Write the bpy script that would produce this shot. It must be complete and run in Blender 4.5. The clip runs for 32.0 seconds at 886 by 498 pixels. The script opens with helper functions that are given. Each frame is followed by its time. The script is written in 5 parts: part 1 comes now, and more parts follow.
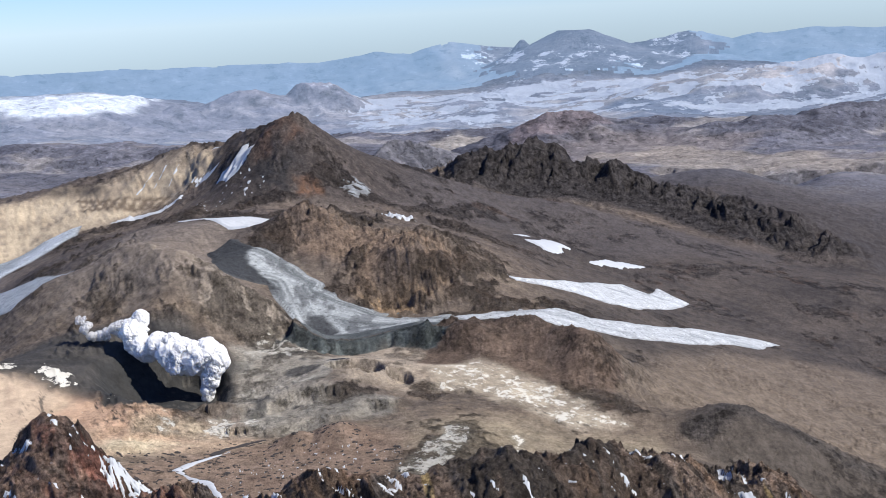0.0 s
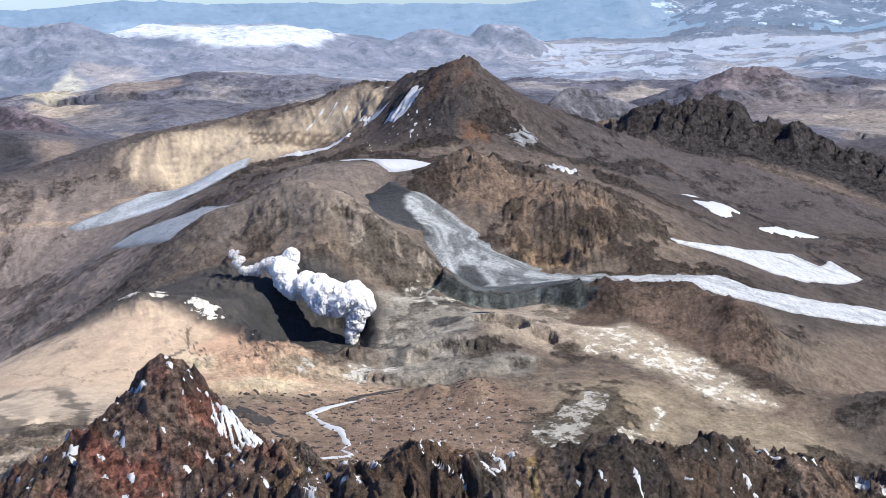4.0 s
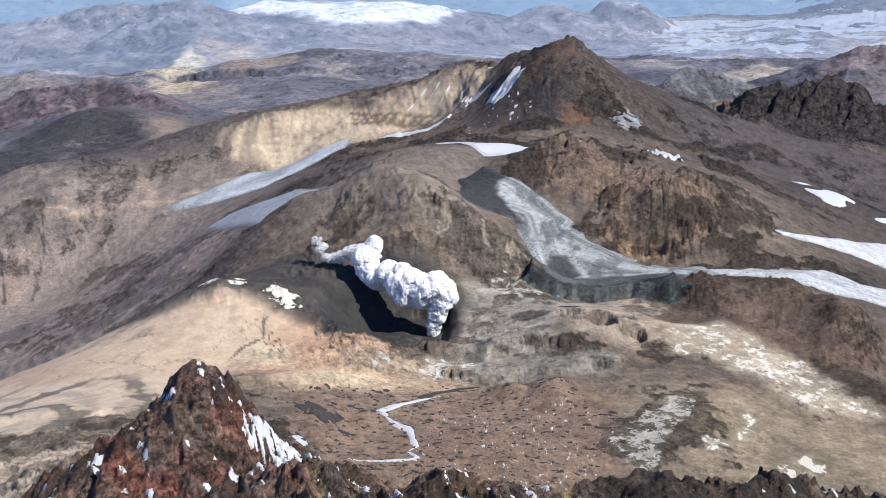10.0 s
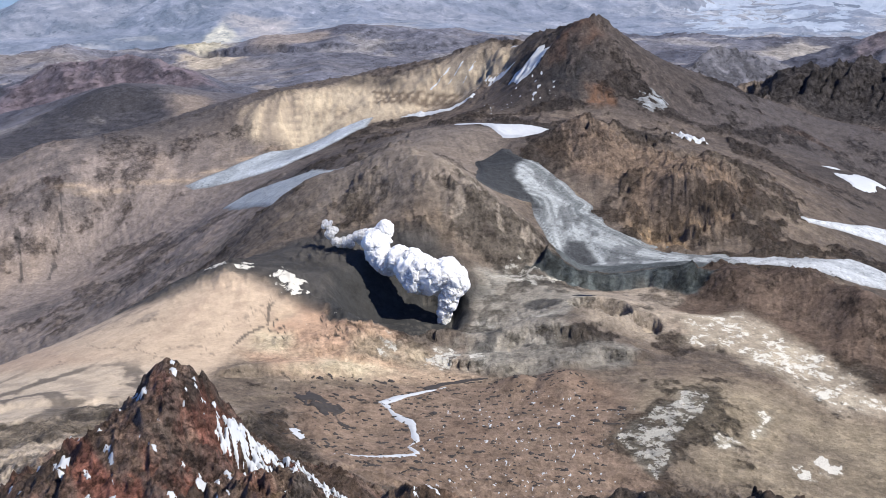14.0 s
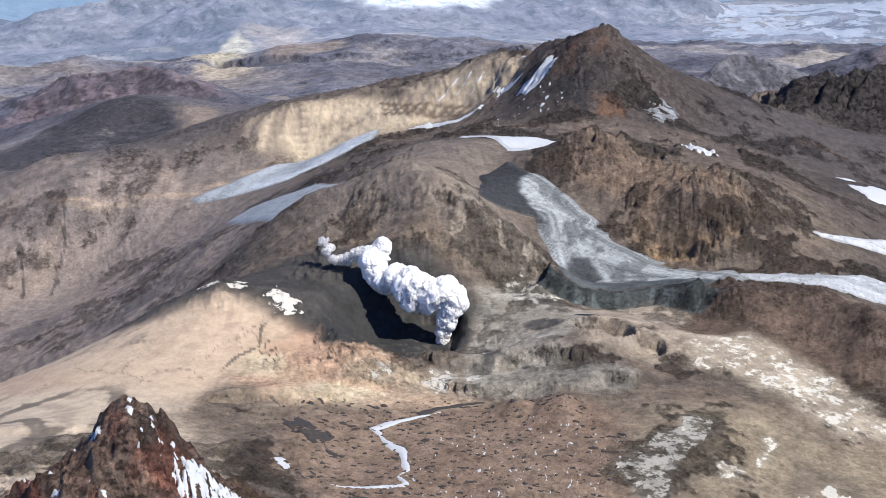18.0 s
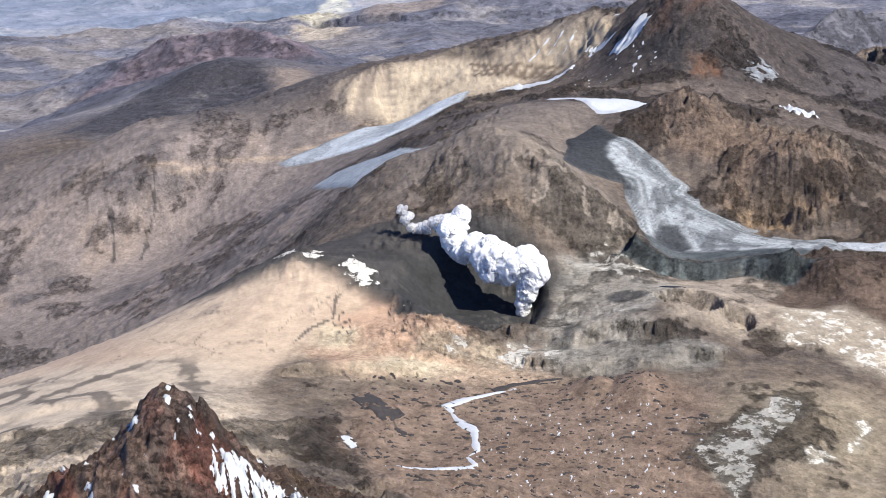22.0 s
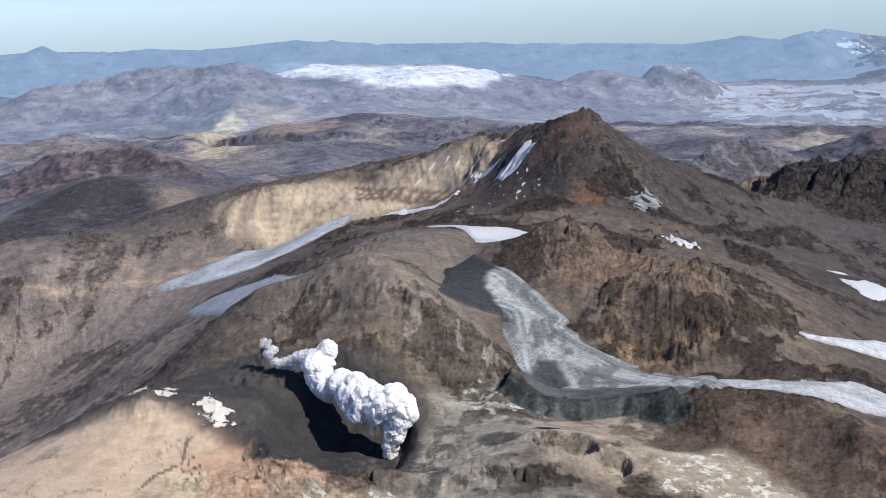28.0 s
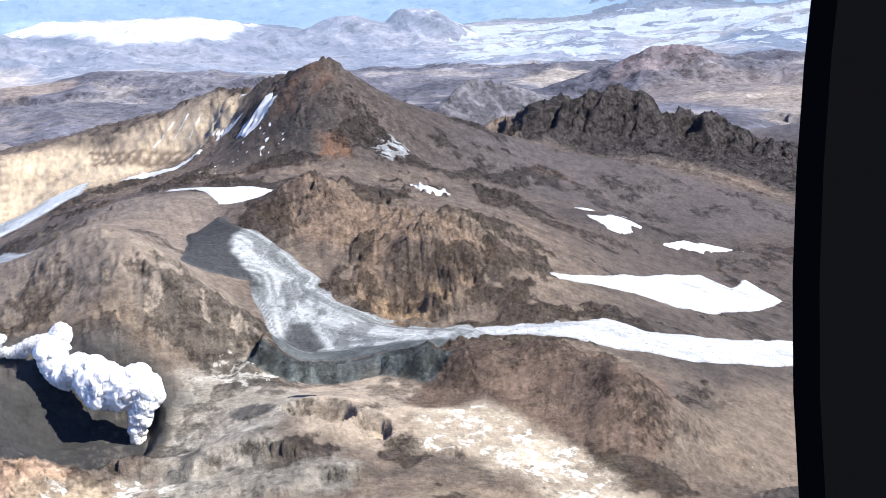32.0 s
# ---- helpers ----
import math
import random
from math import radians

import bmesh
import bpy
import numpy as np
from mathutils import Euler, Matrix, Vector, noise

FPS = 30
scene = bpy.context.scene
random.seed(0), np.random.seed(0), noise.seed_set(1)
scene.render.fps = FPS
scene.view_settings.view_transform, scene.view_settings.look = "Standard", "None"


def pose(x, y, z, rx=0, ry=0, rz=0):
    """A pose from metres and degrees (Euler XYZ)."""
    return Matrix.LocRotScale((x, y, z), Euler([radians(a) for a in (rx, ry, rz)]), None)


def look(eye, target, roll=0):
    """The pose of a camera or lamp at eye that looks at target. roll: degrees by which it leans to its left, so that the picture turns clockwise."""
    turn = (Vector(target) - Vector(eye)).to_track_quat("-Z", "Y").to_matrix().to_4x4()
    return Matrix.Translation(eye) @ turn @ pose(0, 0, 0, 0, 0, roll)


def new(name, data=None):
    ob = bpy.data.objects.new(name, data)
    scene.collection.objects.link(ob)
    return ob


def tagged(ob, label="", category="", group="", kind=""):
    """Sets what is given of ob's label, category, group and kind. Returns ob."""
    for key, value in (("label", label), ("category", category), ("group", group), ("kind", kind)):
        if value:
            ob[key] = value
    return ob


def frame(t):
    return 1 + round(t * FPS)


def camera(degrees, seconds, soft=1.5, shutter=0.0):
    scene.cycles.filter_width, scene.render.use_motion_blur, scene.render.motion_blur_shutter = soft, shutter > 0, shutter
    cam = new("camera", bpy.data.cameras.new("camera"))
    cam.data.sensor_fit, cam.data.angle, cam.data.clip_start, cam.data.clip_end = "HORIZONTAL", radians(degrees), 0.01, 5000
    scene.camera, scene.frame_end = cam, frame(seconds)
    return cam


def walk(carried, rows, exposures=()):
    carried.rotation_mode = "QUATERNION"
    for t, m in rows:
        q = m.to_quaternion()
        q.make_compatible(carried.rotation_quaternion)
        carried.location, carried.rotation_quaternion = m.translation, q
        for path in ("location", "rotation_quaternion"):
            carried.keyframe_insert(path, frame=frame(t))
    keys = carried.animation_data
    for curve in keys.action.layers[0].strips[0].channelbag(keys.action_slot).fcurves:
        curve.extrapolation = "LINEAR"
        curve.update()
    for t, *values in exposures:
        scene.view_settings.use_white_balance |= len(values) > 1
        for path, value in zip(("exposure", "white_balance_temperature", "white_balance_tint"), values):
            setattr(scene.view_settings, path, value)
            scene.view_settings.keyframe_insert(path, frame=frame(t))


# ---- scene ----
cam = camera(38.32, 32.0, soft=0.7)
PATH = [
    (0, -43.72, -64.18, 176.82, 79.497, 3.086, -9.647),
    (0.5, -42.01, -62.40, 177.02, 79.554, 3.250, -9.814),
    (1, -40.32, -60.60, 177.20, 79.475, 3.430, -9.966),
    (1.5, -38.66, -58.79, 177.38, 79.387, 3.538, -10.167),
    (2, -37.02, -56.96, 177.56, 79.058, 3.538, -10.407),
    (2.5, -35.41, -55.13, 177.72, 77.038, 2.724, -10.612),
    (3, -33.82, -53.28, 177.88, 75.266, 1.626, -10.430),
    (3.5, -32.26, -51.42, 178.03, 76.463, 1.474, -6.956),
    (4, -30.72, -49.54, 178.18, 77.277, 0.840, -1.157),
    (4.5, -29.20, -47.65, 178.32, 77.170, 0.586, 1.736),
    (6.5, -23.36, -39.95, 178.82, 76.683, 0.343, 2.240),
    (7, -21.95, -37.99, 178.93, 76.527, 0.321, 2.407),
    (7.5, -20.57, -36.01, 179.03, 76.455, 0.370, 2.528),
    (8, -19.21, -34.02, 179.13, 76.463, 0.458, 2.805),
    (8.5, -17.86, -32.02, 179.22, 76.477, 0.655, 3.133),
    (9, -16.54, -30.00, 179.31, 76.506, 0.919, 3.617),
    (9.5, -15.24, -27.96, 179.39, 76.522, 1.061, 4.044),
    (10, -13.96, -25.91, 179.46, 76.307, 1.136, 4.314),
    (10.5, -12.70, -23.84, 179.53, 76.054, 1.048, 4.365),
    (11, -11.45, -21.76, 179.60, 75.820, 0.917, 4.392),
    (11.5, -10.23, -19.66, 179.66, 75.588, 0.809, 4.507),
    (12, -9.02, -17.54, 179.72, 75.451, 0.680, 4.758),
    (12.5, -7.83, -15.41, 179.77, 75.277, 0.739, 5.071),
    (13, -6.66, -13.26, 179.81, 75.151, 0.835, 5.493),
    (13.5, -5.51, -11.09, 179.86, 75.178, 0.892, 5.807),
    (14, -4.38, -8.91, 179.89, 75.268, 0.970, 5.956),
    (14.5, -3.26, -6.71, 179.93, 75.484, 0.939, 6.028),
    (15, -2.16, -4.49, 179.96, 75.700, 0.927, 6.006),
    (15.5, -1.07, -2.25, 179.98, 75.844, 0.886, 6.010),
    (17.5, 3.12, 6.87, 180.04, 75.890, 1.211, 6.355),
    (18, 4.13, 9.20, 180.05, 75.642, 1.371, 6.820),
    (18.5, 5.12, 11.55, 180.05, 75.028, 1.591, 7.791),
    (19, 6.10, 13.91, 180.05, 74.518, 1.850, 8.418),
    (19.5, 7.07, 16.30, 180.05, 74.421, 2.044, 9.187),
    (20, 8.02, 18.70, 180.04, 74.313, 2.289, 10.032),
    (20.5, 8.96, 21.12, 180.03, 74.232, 2.572, 10.843),
    (21, 9.89, 23.57, 180.02, 74.222, 2.683, 11.448),
    (21.5, 10.81, 26.03, 180.01, 74.054, 2.614, 11.475),
    (22, 11.71, 28.51, 179.99, 73.915, 2.509, 11.273),
    (22.5, 12.60, 31.02, 179.97, 73.716, 2.313, 11.083),
    (23, 13.48, 33.54, 179.94, 73.581, 2.144, 10.778),
    (23.5, 14.35, 36.09, 179.92, 73.571, 2.059, 10.435),
    (24, 15.21, 38.65, 179.89, 74.575, 1.984, 9.110),
    (24.5, 16.06, 41.24, 179.86, 75.784, 2.393, 8.804),
    (25, 16.90, 43.85, 179.83, 76.732, 2.308, 8.959),
    (25.5, 17.72, 46.48, 179.79, 77.364, 2.126, 8.884),
    (27.5, 20.94, 57.22, 179.64, 79.446, 1.476, 7.526),
    (28, 21.73, 59.96, 179.60, 79.085, 1.087, 7.093),
    (28.5, 22.50, 62.72, 179.55, 78.744, 0.947, 6.927),
    (29, 23.27, 65.50, 179.51, 78.667, 1.019, 4.166),
    (29.5, 24.03, 68.31, 179.46, 78.804, 1.535, 1.042),
    (30, 24.78, 71.14, 179.42, 79.140, 2.076, -1.400),
    (30.5, 25.53, 74.00, 179.37, 78.380, 1.878, -1.490),
    (31, 26.27, 76.88, 179.32, 77.645, 1.962, -2.351),
    (31.5, 27.01, 79.78, 179.27, 76.743, 2.474, -3.116),
    (32, 27.7363, 82.7048, 179.2225, 76.376, 2.830, -4.247),
]
walk(cam, [(t, pose(*p)) for t, *p in PATH], [(0.0, 0.34), (2.0, 0.32), (3.0, 0.70), (4.0, 0.52), (8.0, 0.44), (18.0, 0.42), (20.5, 0.56), (23.0, 0.60), (25.0, 0.36), (28.0, 0.20), (30.0, 0.38), (31.0, 0.45), (32.0, 1.05)])


# ---------------------------------------------------------------- world and light
SUN_AZ, SUN_EL = 118.0, 46.0          # degrees to the right of straight ahead, and above the horizon
world = bpy.data.worlds.new("sky")
scene.world = world
world.use_nodes = True
wn = world.node_tree.nodes
sky = wn.new("ShaderNodeTexSky")
sky.sky_type = "NISHITA"
sky.sun_disc = False
sky.sun_elevation = radians(SUN_EL)
sky.sun_rotation = radians(SUN_AZ)
sky.altitude = 2500.0
sky.air_density, sky.dust_density, sky.ozone_density = 1.0, 0.2, 1.0
wn["Background"].inputs["Strength"].default_value = 0.082
clear = wn.new("ShaderNodeVectorMath")          # the clear blue of a high, dry place
clear.operation = "MULTIPLY"
clear.inputs[1].default_value = (0.72, 0.93, 1.42)
world.node_tree.links.new(sky.outputs[0], clear.inputs[0])
world.node_tree.links.new(clear.outputs[0], wn["Background"].inputs["Color"])
sun = new("sun", bpy.data.lights.new("sun", "SUN"))
sun.data.energy, sun.data.angle, sun.data.color = 4.6, radians(0.55), (1.0, 0.95, 0.88)
sx, sy = math.sin(radians(SUN_AZ)), math.cos(radians(SUN_AZ))
sun.matrix_world = look((0, 0, 900), (-sx * 100, -sy * 100, 900 - 100 * math.tan(radians(SUN_EL))))


# ---------------------------------------------------------------- materials
def rock(name, scale=1.0, bump=1.0, glow=None, contrast=0.58, detail=9, crust=(0.68, 0.65, 0.565)):
    """Bare rock, scree and ash in the ground's own colours, with grain, stones, sharp-edged dark outcrops and pale
    crusts where ground_marks has them dense; glow: haze put in as emission, for the far backdrop alone."""
    m = bpy.data.materials.new(name)
    m.use_nodes = True
    n, l = m.node_tree.nodes, m.node_tree.links
    b = n["Principled BSDF"]
    b.inputs["Roughness"].default_value = 0.93
    b.inputs["Specular IOR Level"].default_value = 0.12
    geo, col, marks = n.new("ShaderNodeNewGeometry"), n.new("ShaderNodeAttribute"), n.new("ShaderNodeAttribute")
    col.attribute_name, marks.attribute_name = "ground_colour", "ground_marks"
    part = n.new("ShaderNodeSeparateColor")
    l.new(marks.outputs["Color"], part.inputs[0])

    def noise_at(size, octaves, rough):
        t = n.new("ShaderNodeTexNoise")
        t.inputs["Scale"].default_value, t.inputs["Detail"].default_value, t.inputs["Roughness"].default_value = size * scale, octaves, rough
        l.new(geo.outputs["Position"], t.inputs["Vector"])
        return t.outputs["Fac"]

    def math_node(kind, a, c, d=None):
        t = n.new("ShaderNodeMath")
        t.operation = kind
        for k, v in enumerate((a, c, d)):
            if v is None:
                continue
            if isinstance(v, (int, float)):
                t.inputs[k].default_value = v
            else:
                l.new(v, t.inputs[k])
        return t.outputs[0]

    def ranged(value, low, high, to_low, to_high):
        t = n.new("ShaderNodeMapRange")
        for k, v in zip(("From Min", "From Max", "To Min", "To Max"), (low, high, to_low, to_high)):
            t.inputs[k].default_value = v
        l.new(value, t.inputs["Value"])
        return t.outputs[0]

    def scaled(colour, by):
        t = n.new("ShaderNodeVectorMath")
        t.operation = "SCALE"
        l.new(colour, t.inputs[0])
        l.new(by, t.inputs["Scale"])
        return t.outputs[0]

    fine, wide = noise_at(0.55, detail, 0.74), noise_at(0.12, 6, 0.65)
    both = math_node("ADD", fine, wide)
    colour = scaled(col.outputs["Color"], math_node("MULTIPLY_ADD", ranged(both, 0.78, 1.22, -contrast, contrast), col.outputs["Alpha"], 1.0))
    stone = n.new("ShaderNodeTexVoronoi")
    stone.inputs["Scale"].default_value = 0.42 * scale
    l.new(geo.outputs["Position"], stone.inputs["Vector"])
    lump = ranged(stone.outputs["Color"], 0, 1, -0.5 * contrast, 0.5 * contrast)
    colour = scaled(colour, math_node("MULTIPLY_ADD", lump, col.outputs["Alpha"], 1.0))
    # loose stones: dark and pale specks
    speck = noise_at(0.34, 4, 0.78)
    specks = math_node("MULTIPLY", ranged(speck, 0.57, 0.64, 1.0, 0.52), ranged(speck, 0.42, 0.34, 1.0, 1.40))
    colour = scaled(colour, math_node("MULTIPLY_ADD", math_node("SUBTRACT", specks, 1.0), col.outputs["Alpha"], 1.0))
    # outcrops: broken dark rock, and pale crusts, each with a sharp edge
    crag = noise_at(0.15, 13, 0.82)
    dark = ranged(math_node("ADD", crag, math_node("MULTIPLY", part.outputs[0], 0.42)), 0.70, 0.75, 0.0, 1.0)
    colour = scaled(colour, ranged(dark, 0, 1, 1.0, 0.74))
    salt = noise_at(0.16, 13, 0.76)
    pale = ranged(math_node("ADD", salt, math_node("MULTIPLY", part.outputs[1], 0.42)), 0.69, 0.715, 0.0, 0.9)
    over = n.new("ShaderNodeMix")
    over.data_type = "RGBA"
    l.new(pale, over.inputs[0])
    l.new(colour, over.inputs[6])
    over.inputs[7].default_value = (*crust, 1)
    l.new(over.outputs[2], b.inputs["Base Color"])
    bm = n.new("ShaderNodeBump")
    l.new(math_node("MULTIPLY", col.outputs["Alpha"], bump), bm.inputs["Strength"])
    bm.inputs["Distance"].default_value = 2.2 / scale
    l.new(math_node("MULTIPLY_ADD", dark, math_node("MULTIPLY", crag, 1.6), both), bm.inputs["Height"])
    l.new(bm.outputs[0], b.inputs["Normal"])
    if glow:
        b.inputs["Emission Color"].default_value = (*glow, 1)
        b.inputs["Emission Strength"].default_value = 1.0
    return m


def plain(name, colour, rough=0.6, noise_scale=0.4, spread=0.12, bump=0.2, gloss=0.3):
    m = bpy.data.materials.new(name)
    m.use_nodes = True
    n, l = m.node_tree.nodes, m.node_tree.links
    b = n["Principled BSDF"]
    b.inputs["Roughness"].default_value = rough
    b.inputs["Specular IOR Level"].default_value = gloss
    geo, t, r = n.new("ShaderNodeNewGeometry"), n.new("ShaderNodeTexNoise"), n.new("ShaderNodeMix")
    r.data_type = "RGBA"
    t.inputs["Scale"].default_value, t.inputs["Detail"].default_value = noise_scale, 6
    l.new(geo.outputs["Position"], t.inputs["Vector"])
    r.inputs[6].default_value = (*[c * (1 - spread) for c in colour], 1)
    r.inputs[7].default_value = (*[min(1, c * (1 + spread)) for c in colour], 1)
    l.new(t.outputs["Fac"], r.inputs[0])
    l.new(r.outputs[2], b.inputs["Base Color"])
    bm = n.new("ShaderNodeBump")
    bm.inputs["Strength"].default_value = bump
    l.new(t.outputs["Fac"], bm.inputs["Height"])
    l.new(bm.outputs[0], b.inputs["Normal"])
    return m


ROCK = rock("volcanic_rock")
NEAR_ROCK = rock("near_rock", 2.3)
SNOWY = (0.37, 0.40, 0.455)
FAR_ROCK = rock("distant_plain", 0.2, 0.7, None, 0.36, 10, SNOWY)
# blue emission stands in for haze on the far ranges, volcano and skyline
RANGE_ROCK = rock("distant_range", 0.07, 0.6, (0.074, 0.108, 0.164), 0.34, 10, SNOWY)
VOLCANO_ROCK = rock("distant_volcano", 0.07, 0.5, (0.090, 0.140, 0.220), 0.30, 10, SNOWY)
SKYLINE = rock("hazed_skyline", 0.04, 0.2, (0.140, 0.235, 0.365), 0.20, 6, SNOWY)
ICE = rock("glacier_ice", 1.2, 0.5, None, 0.22)
SNOW = plain("old_snow", (0.47, 0.49, 0.51), 0.7, 0.5, 0.10, 0.3)


# ---------------------------------------------------------------- noise on arrays
_table = (np.random.RandomState(11).rand(256 * 256).astype(np.float32) * 2 - 1)


def vnoise(x, y, seed=0):
    """Smooth value noise between -1 and 1."""
    x, y = np.asarray(x, np.float32), np.asarray(y, np.float32)
    ix, iy = np.floor(x), np.floor(y)
    u, v = x - ix, y - iy
    u, v = u * u * (3 - 2 * u), v * v * (3 - 2 * v)
    ix, iy = ix.astype(np.int32) + seed * 57, iy.astype(np.int32) + seed * 131
    r0, r1 = (ix & 255) << 8, ((ix + 1) & 255) << 8
    c0, c1 = iy & 255, (iy + 1) & 255
    a, c = _table[r0 | c0], _table[r0 | c1]
    a += (_table[r1 | c0] - a) * u
    c += (_table[r1 | c1] - c) * u
    a += (c - a) * v
    return a


def fbm(x, y, size, octaves=4, seed=0, gain=0.5):
    out, amp, tot = 0.0, 1.0, 0.0
    for o in range(octaves):
        f = 2.03 ** o / size
        ca, sa = math.cos(0.6 + o), math.sin(0.6 + o)
        out = out + amp * vnoise((x * ca - y * sa) * f + 31.7 * o, (x * sa + y * ca) * f - 17.3 * o, seed + o)
        tot += amp
        amp *= gain
    return out / tot


def ridged(x, y, size, octaves=4, seed=0):
    """Sharp-crested noise, 0 in the gullies to 1 on the crests."""
    out, amp, tot = 0.0, 1.0, 0.0
    for o in range(octaves):
        f = 2.07 ** o / size
        ca, sa = math.cos(1.1 + 1.3 * o), math.sin(1.1 + 1.3 * o)
        n = 1 - np.abs(vnoise((x * ca - y * sa) * f + 11.7 * o, (x * sa + y * ca) * f + 7.3 * o, seed + o))
        out = out + amp * n * n
        tot += amp
        amp *= 0.5
    return out / tot


def smooth(a, b, v):
    t = np.clip((v - a) / (b - a), 0, 1)
    return t * t * (3 - 2 * t)


def seg(x, y, ax, ay, bx, by):
    """Distance to a segment and the place along it."""
    dx, dy = bx - ax, by - ay
    t = np.clip(((x - ax) * dx + (y - ay) * dy) / (dx * dx + dy * dy), 0, 1)
    return np.hypot(x - ax - t * dx, y - ay - t * dy), t


def inside(x, y, pts):
    """Signed distance to a closed outline, positive inside."""
    best, odd = np.full(x.shape, 1e9, np.float32), np.zeros(x.shape, bool)
    for (ax, ay), (bx, by) in zip(pts, pts[1:] + pts[:1]):
        best = np.minimum(best, seg(x, y, ax, ay, bx, by)[0])
        cross = (ay > y) != (by > y)
        odd ^= cross & (x < (bx - ax) * (y - ay) / ((by - ay) or 1e-9) + ax)
    return np.where(odd, best, -best)


class Flow:
    """Downhill directions of the land on a coarse grid, to draw streaks of scree along them."""
    def __init__(self, x0, x1, y0, y1, step):
        self.x0, self.y0, self.step = x0, y0, step
        X, Y = np.meshgrid(np.arange(x0, x1, step), np.arange(y0, y1, step))
        z = height(X.ravel(), Y.ravel()).reshape(X.shape)
        for _ in range(3):
            z = (z + np.roll(z, 1, 0) + np.roll(z, -1, 0) + np.roll(z, 1, 1) + np.roll(z, -1, 1)) / 5
        v, u = np.gradient(z)
        s = np.hypot(u, v) + 1e-4
        self.u, self.v = (-u / s).astype(np.float32), (-v / s).astype(np.float32)

    def streaks(self, x, y, size, reach, seed, count=7):
        """Noise smeared downhill over that reach, with a spread of about one."""
        total = np.zeros(x.shape, np.float32)
        top = (self.u.shape[0] - 1, self.u.shape[1] - 1)
        for sign in (1, -1):
            px, py = x.copy(), y.copy()
            for _ in range(count):
                total += vnoise(px / size, py / size, seed)
                i = np.clip(((py - self.y0) / self.step).astype(np.int32), 0, top[0])
                j = np.clip(((px - self.x0) / self.step).astype(np.int32), 0, top[1])
                px += sign * reach / count * self.u[i, j]
                py += sign * reach / count * self.v[i, j]
        return total / (total.std() + 1e-6)


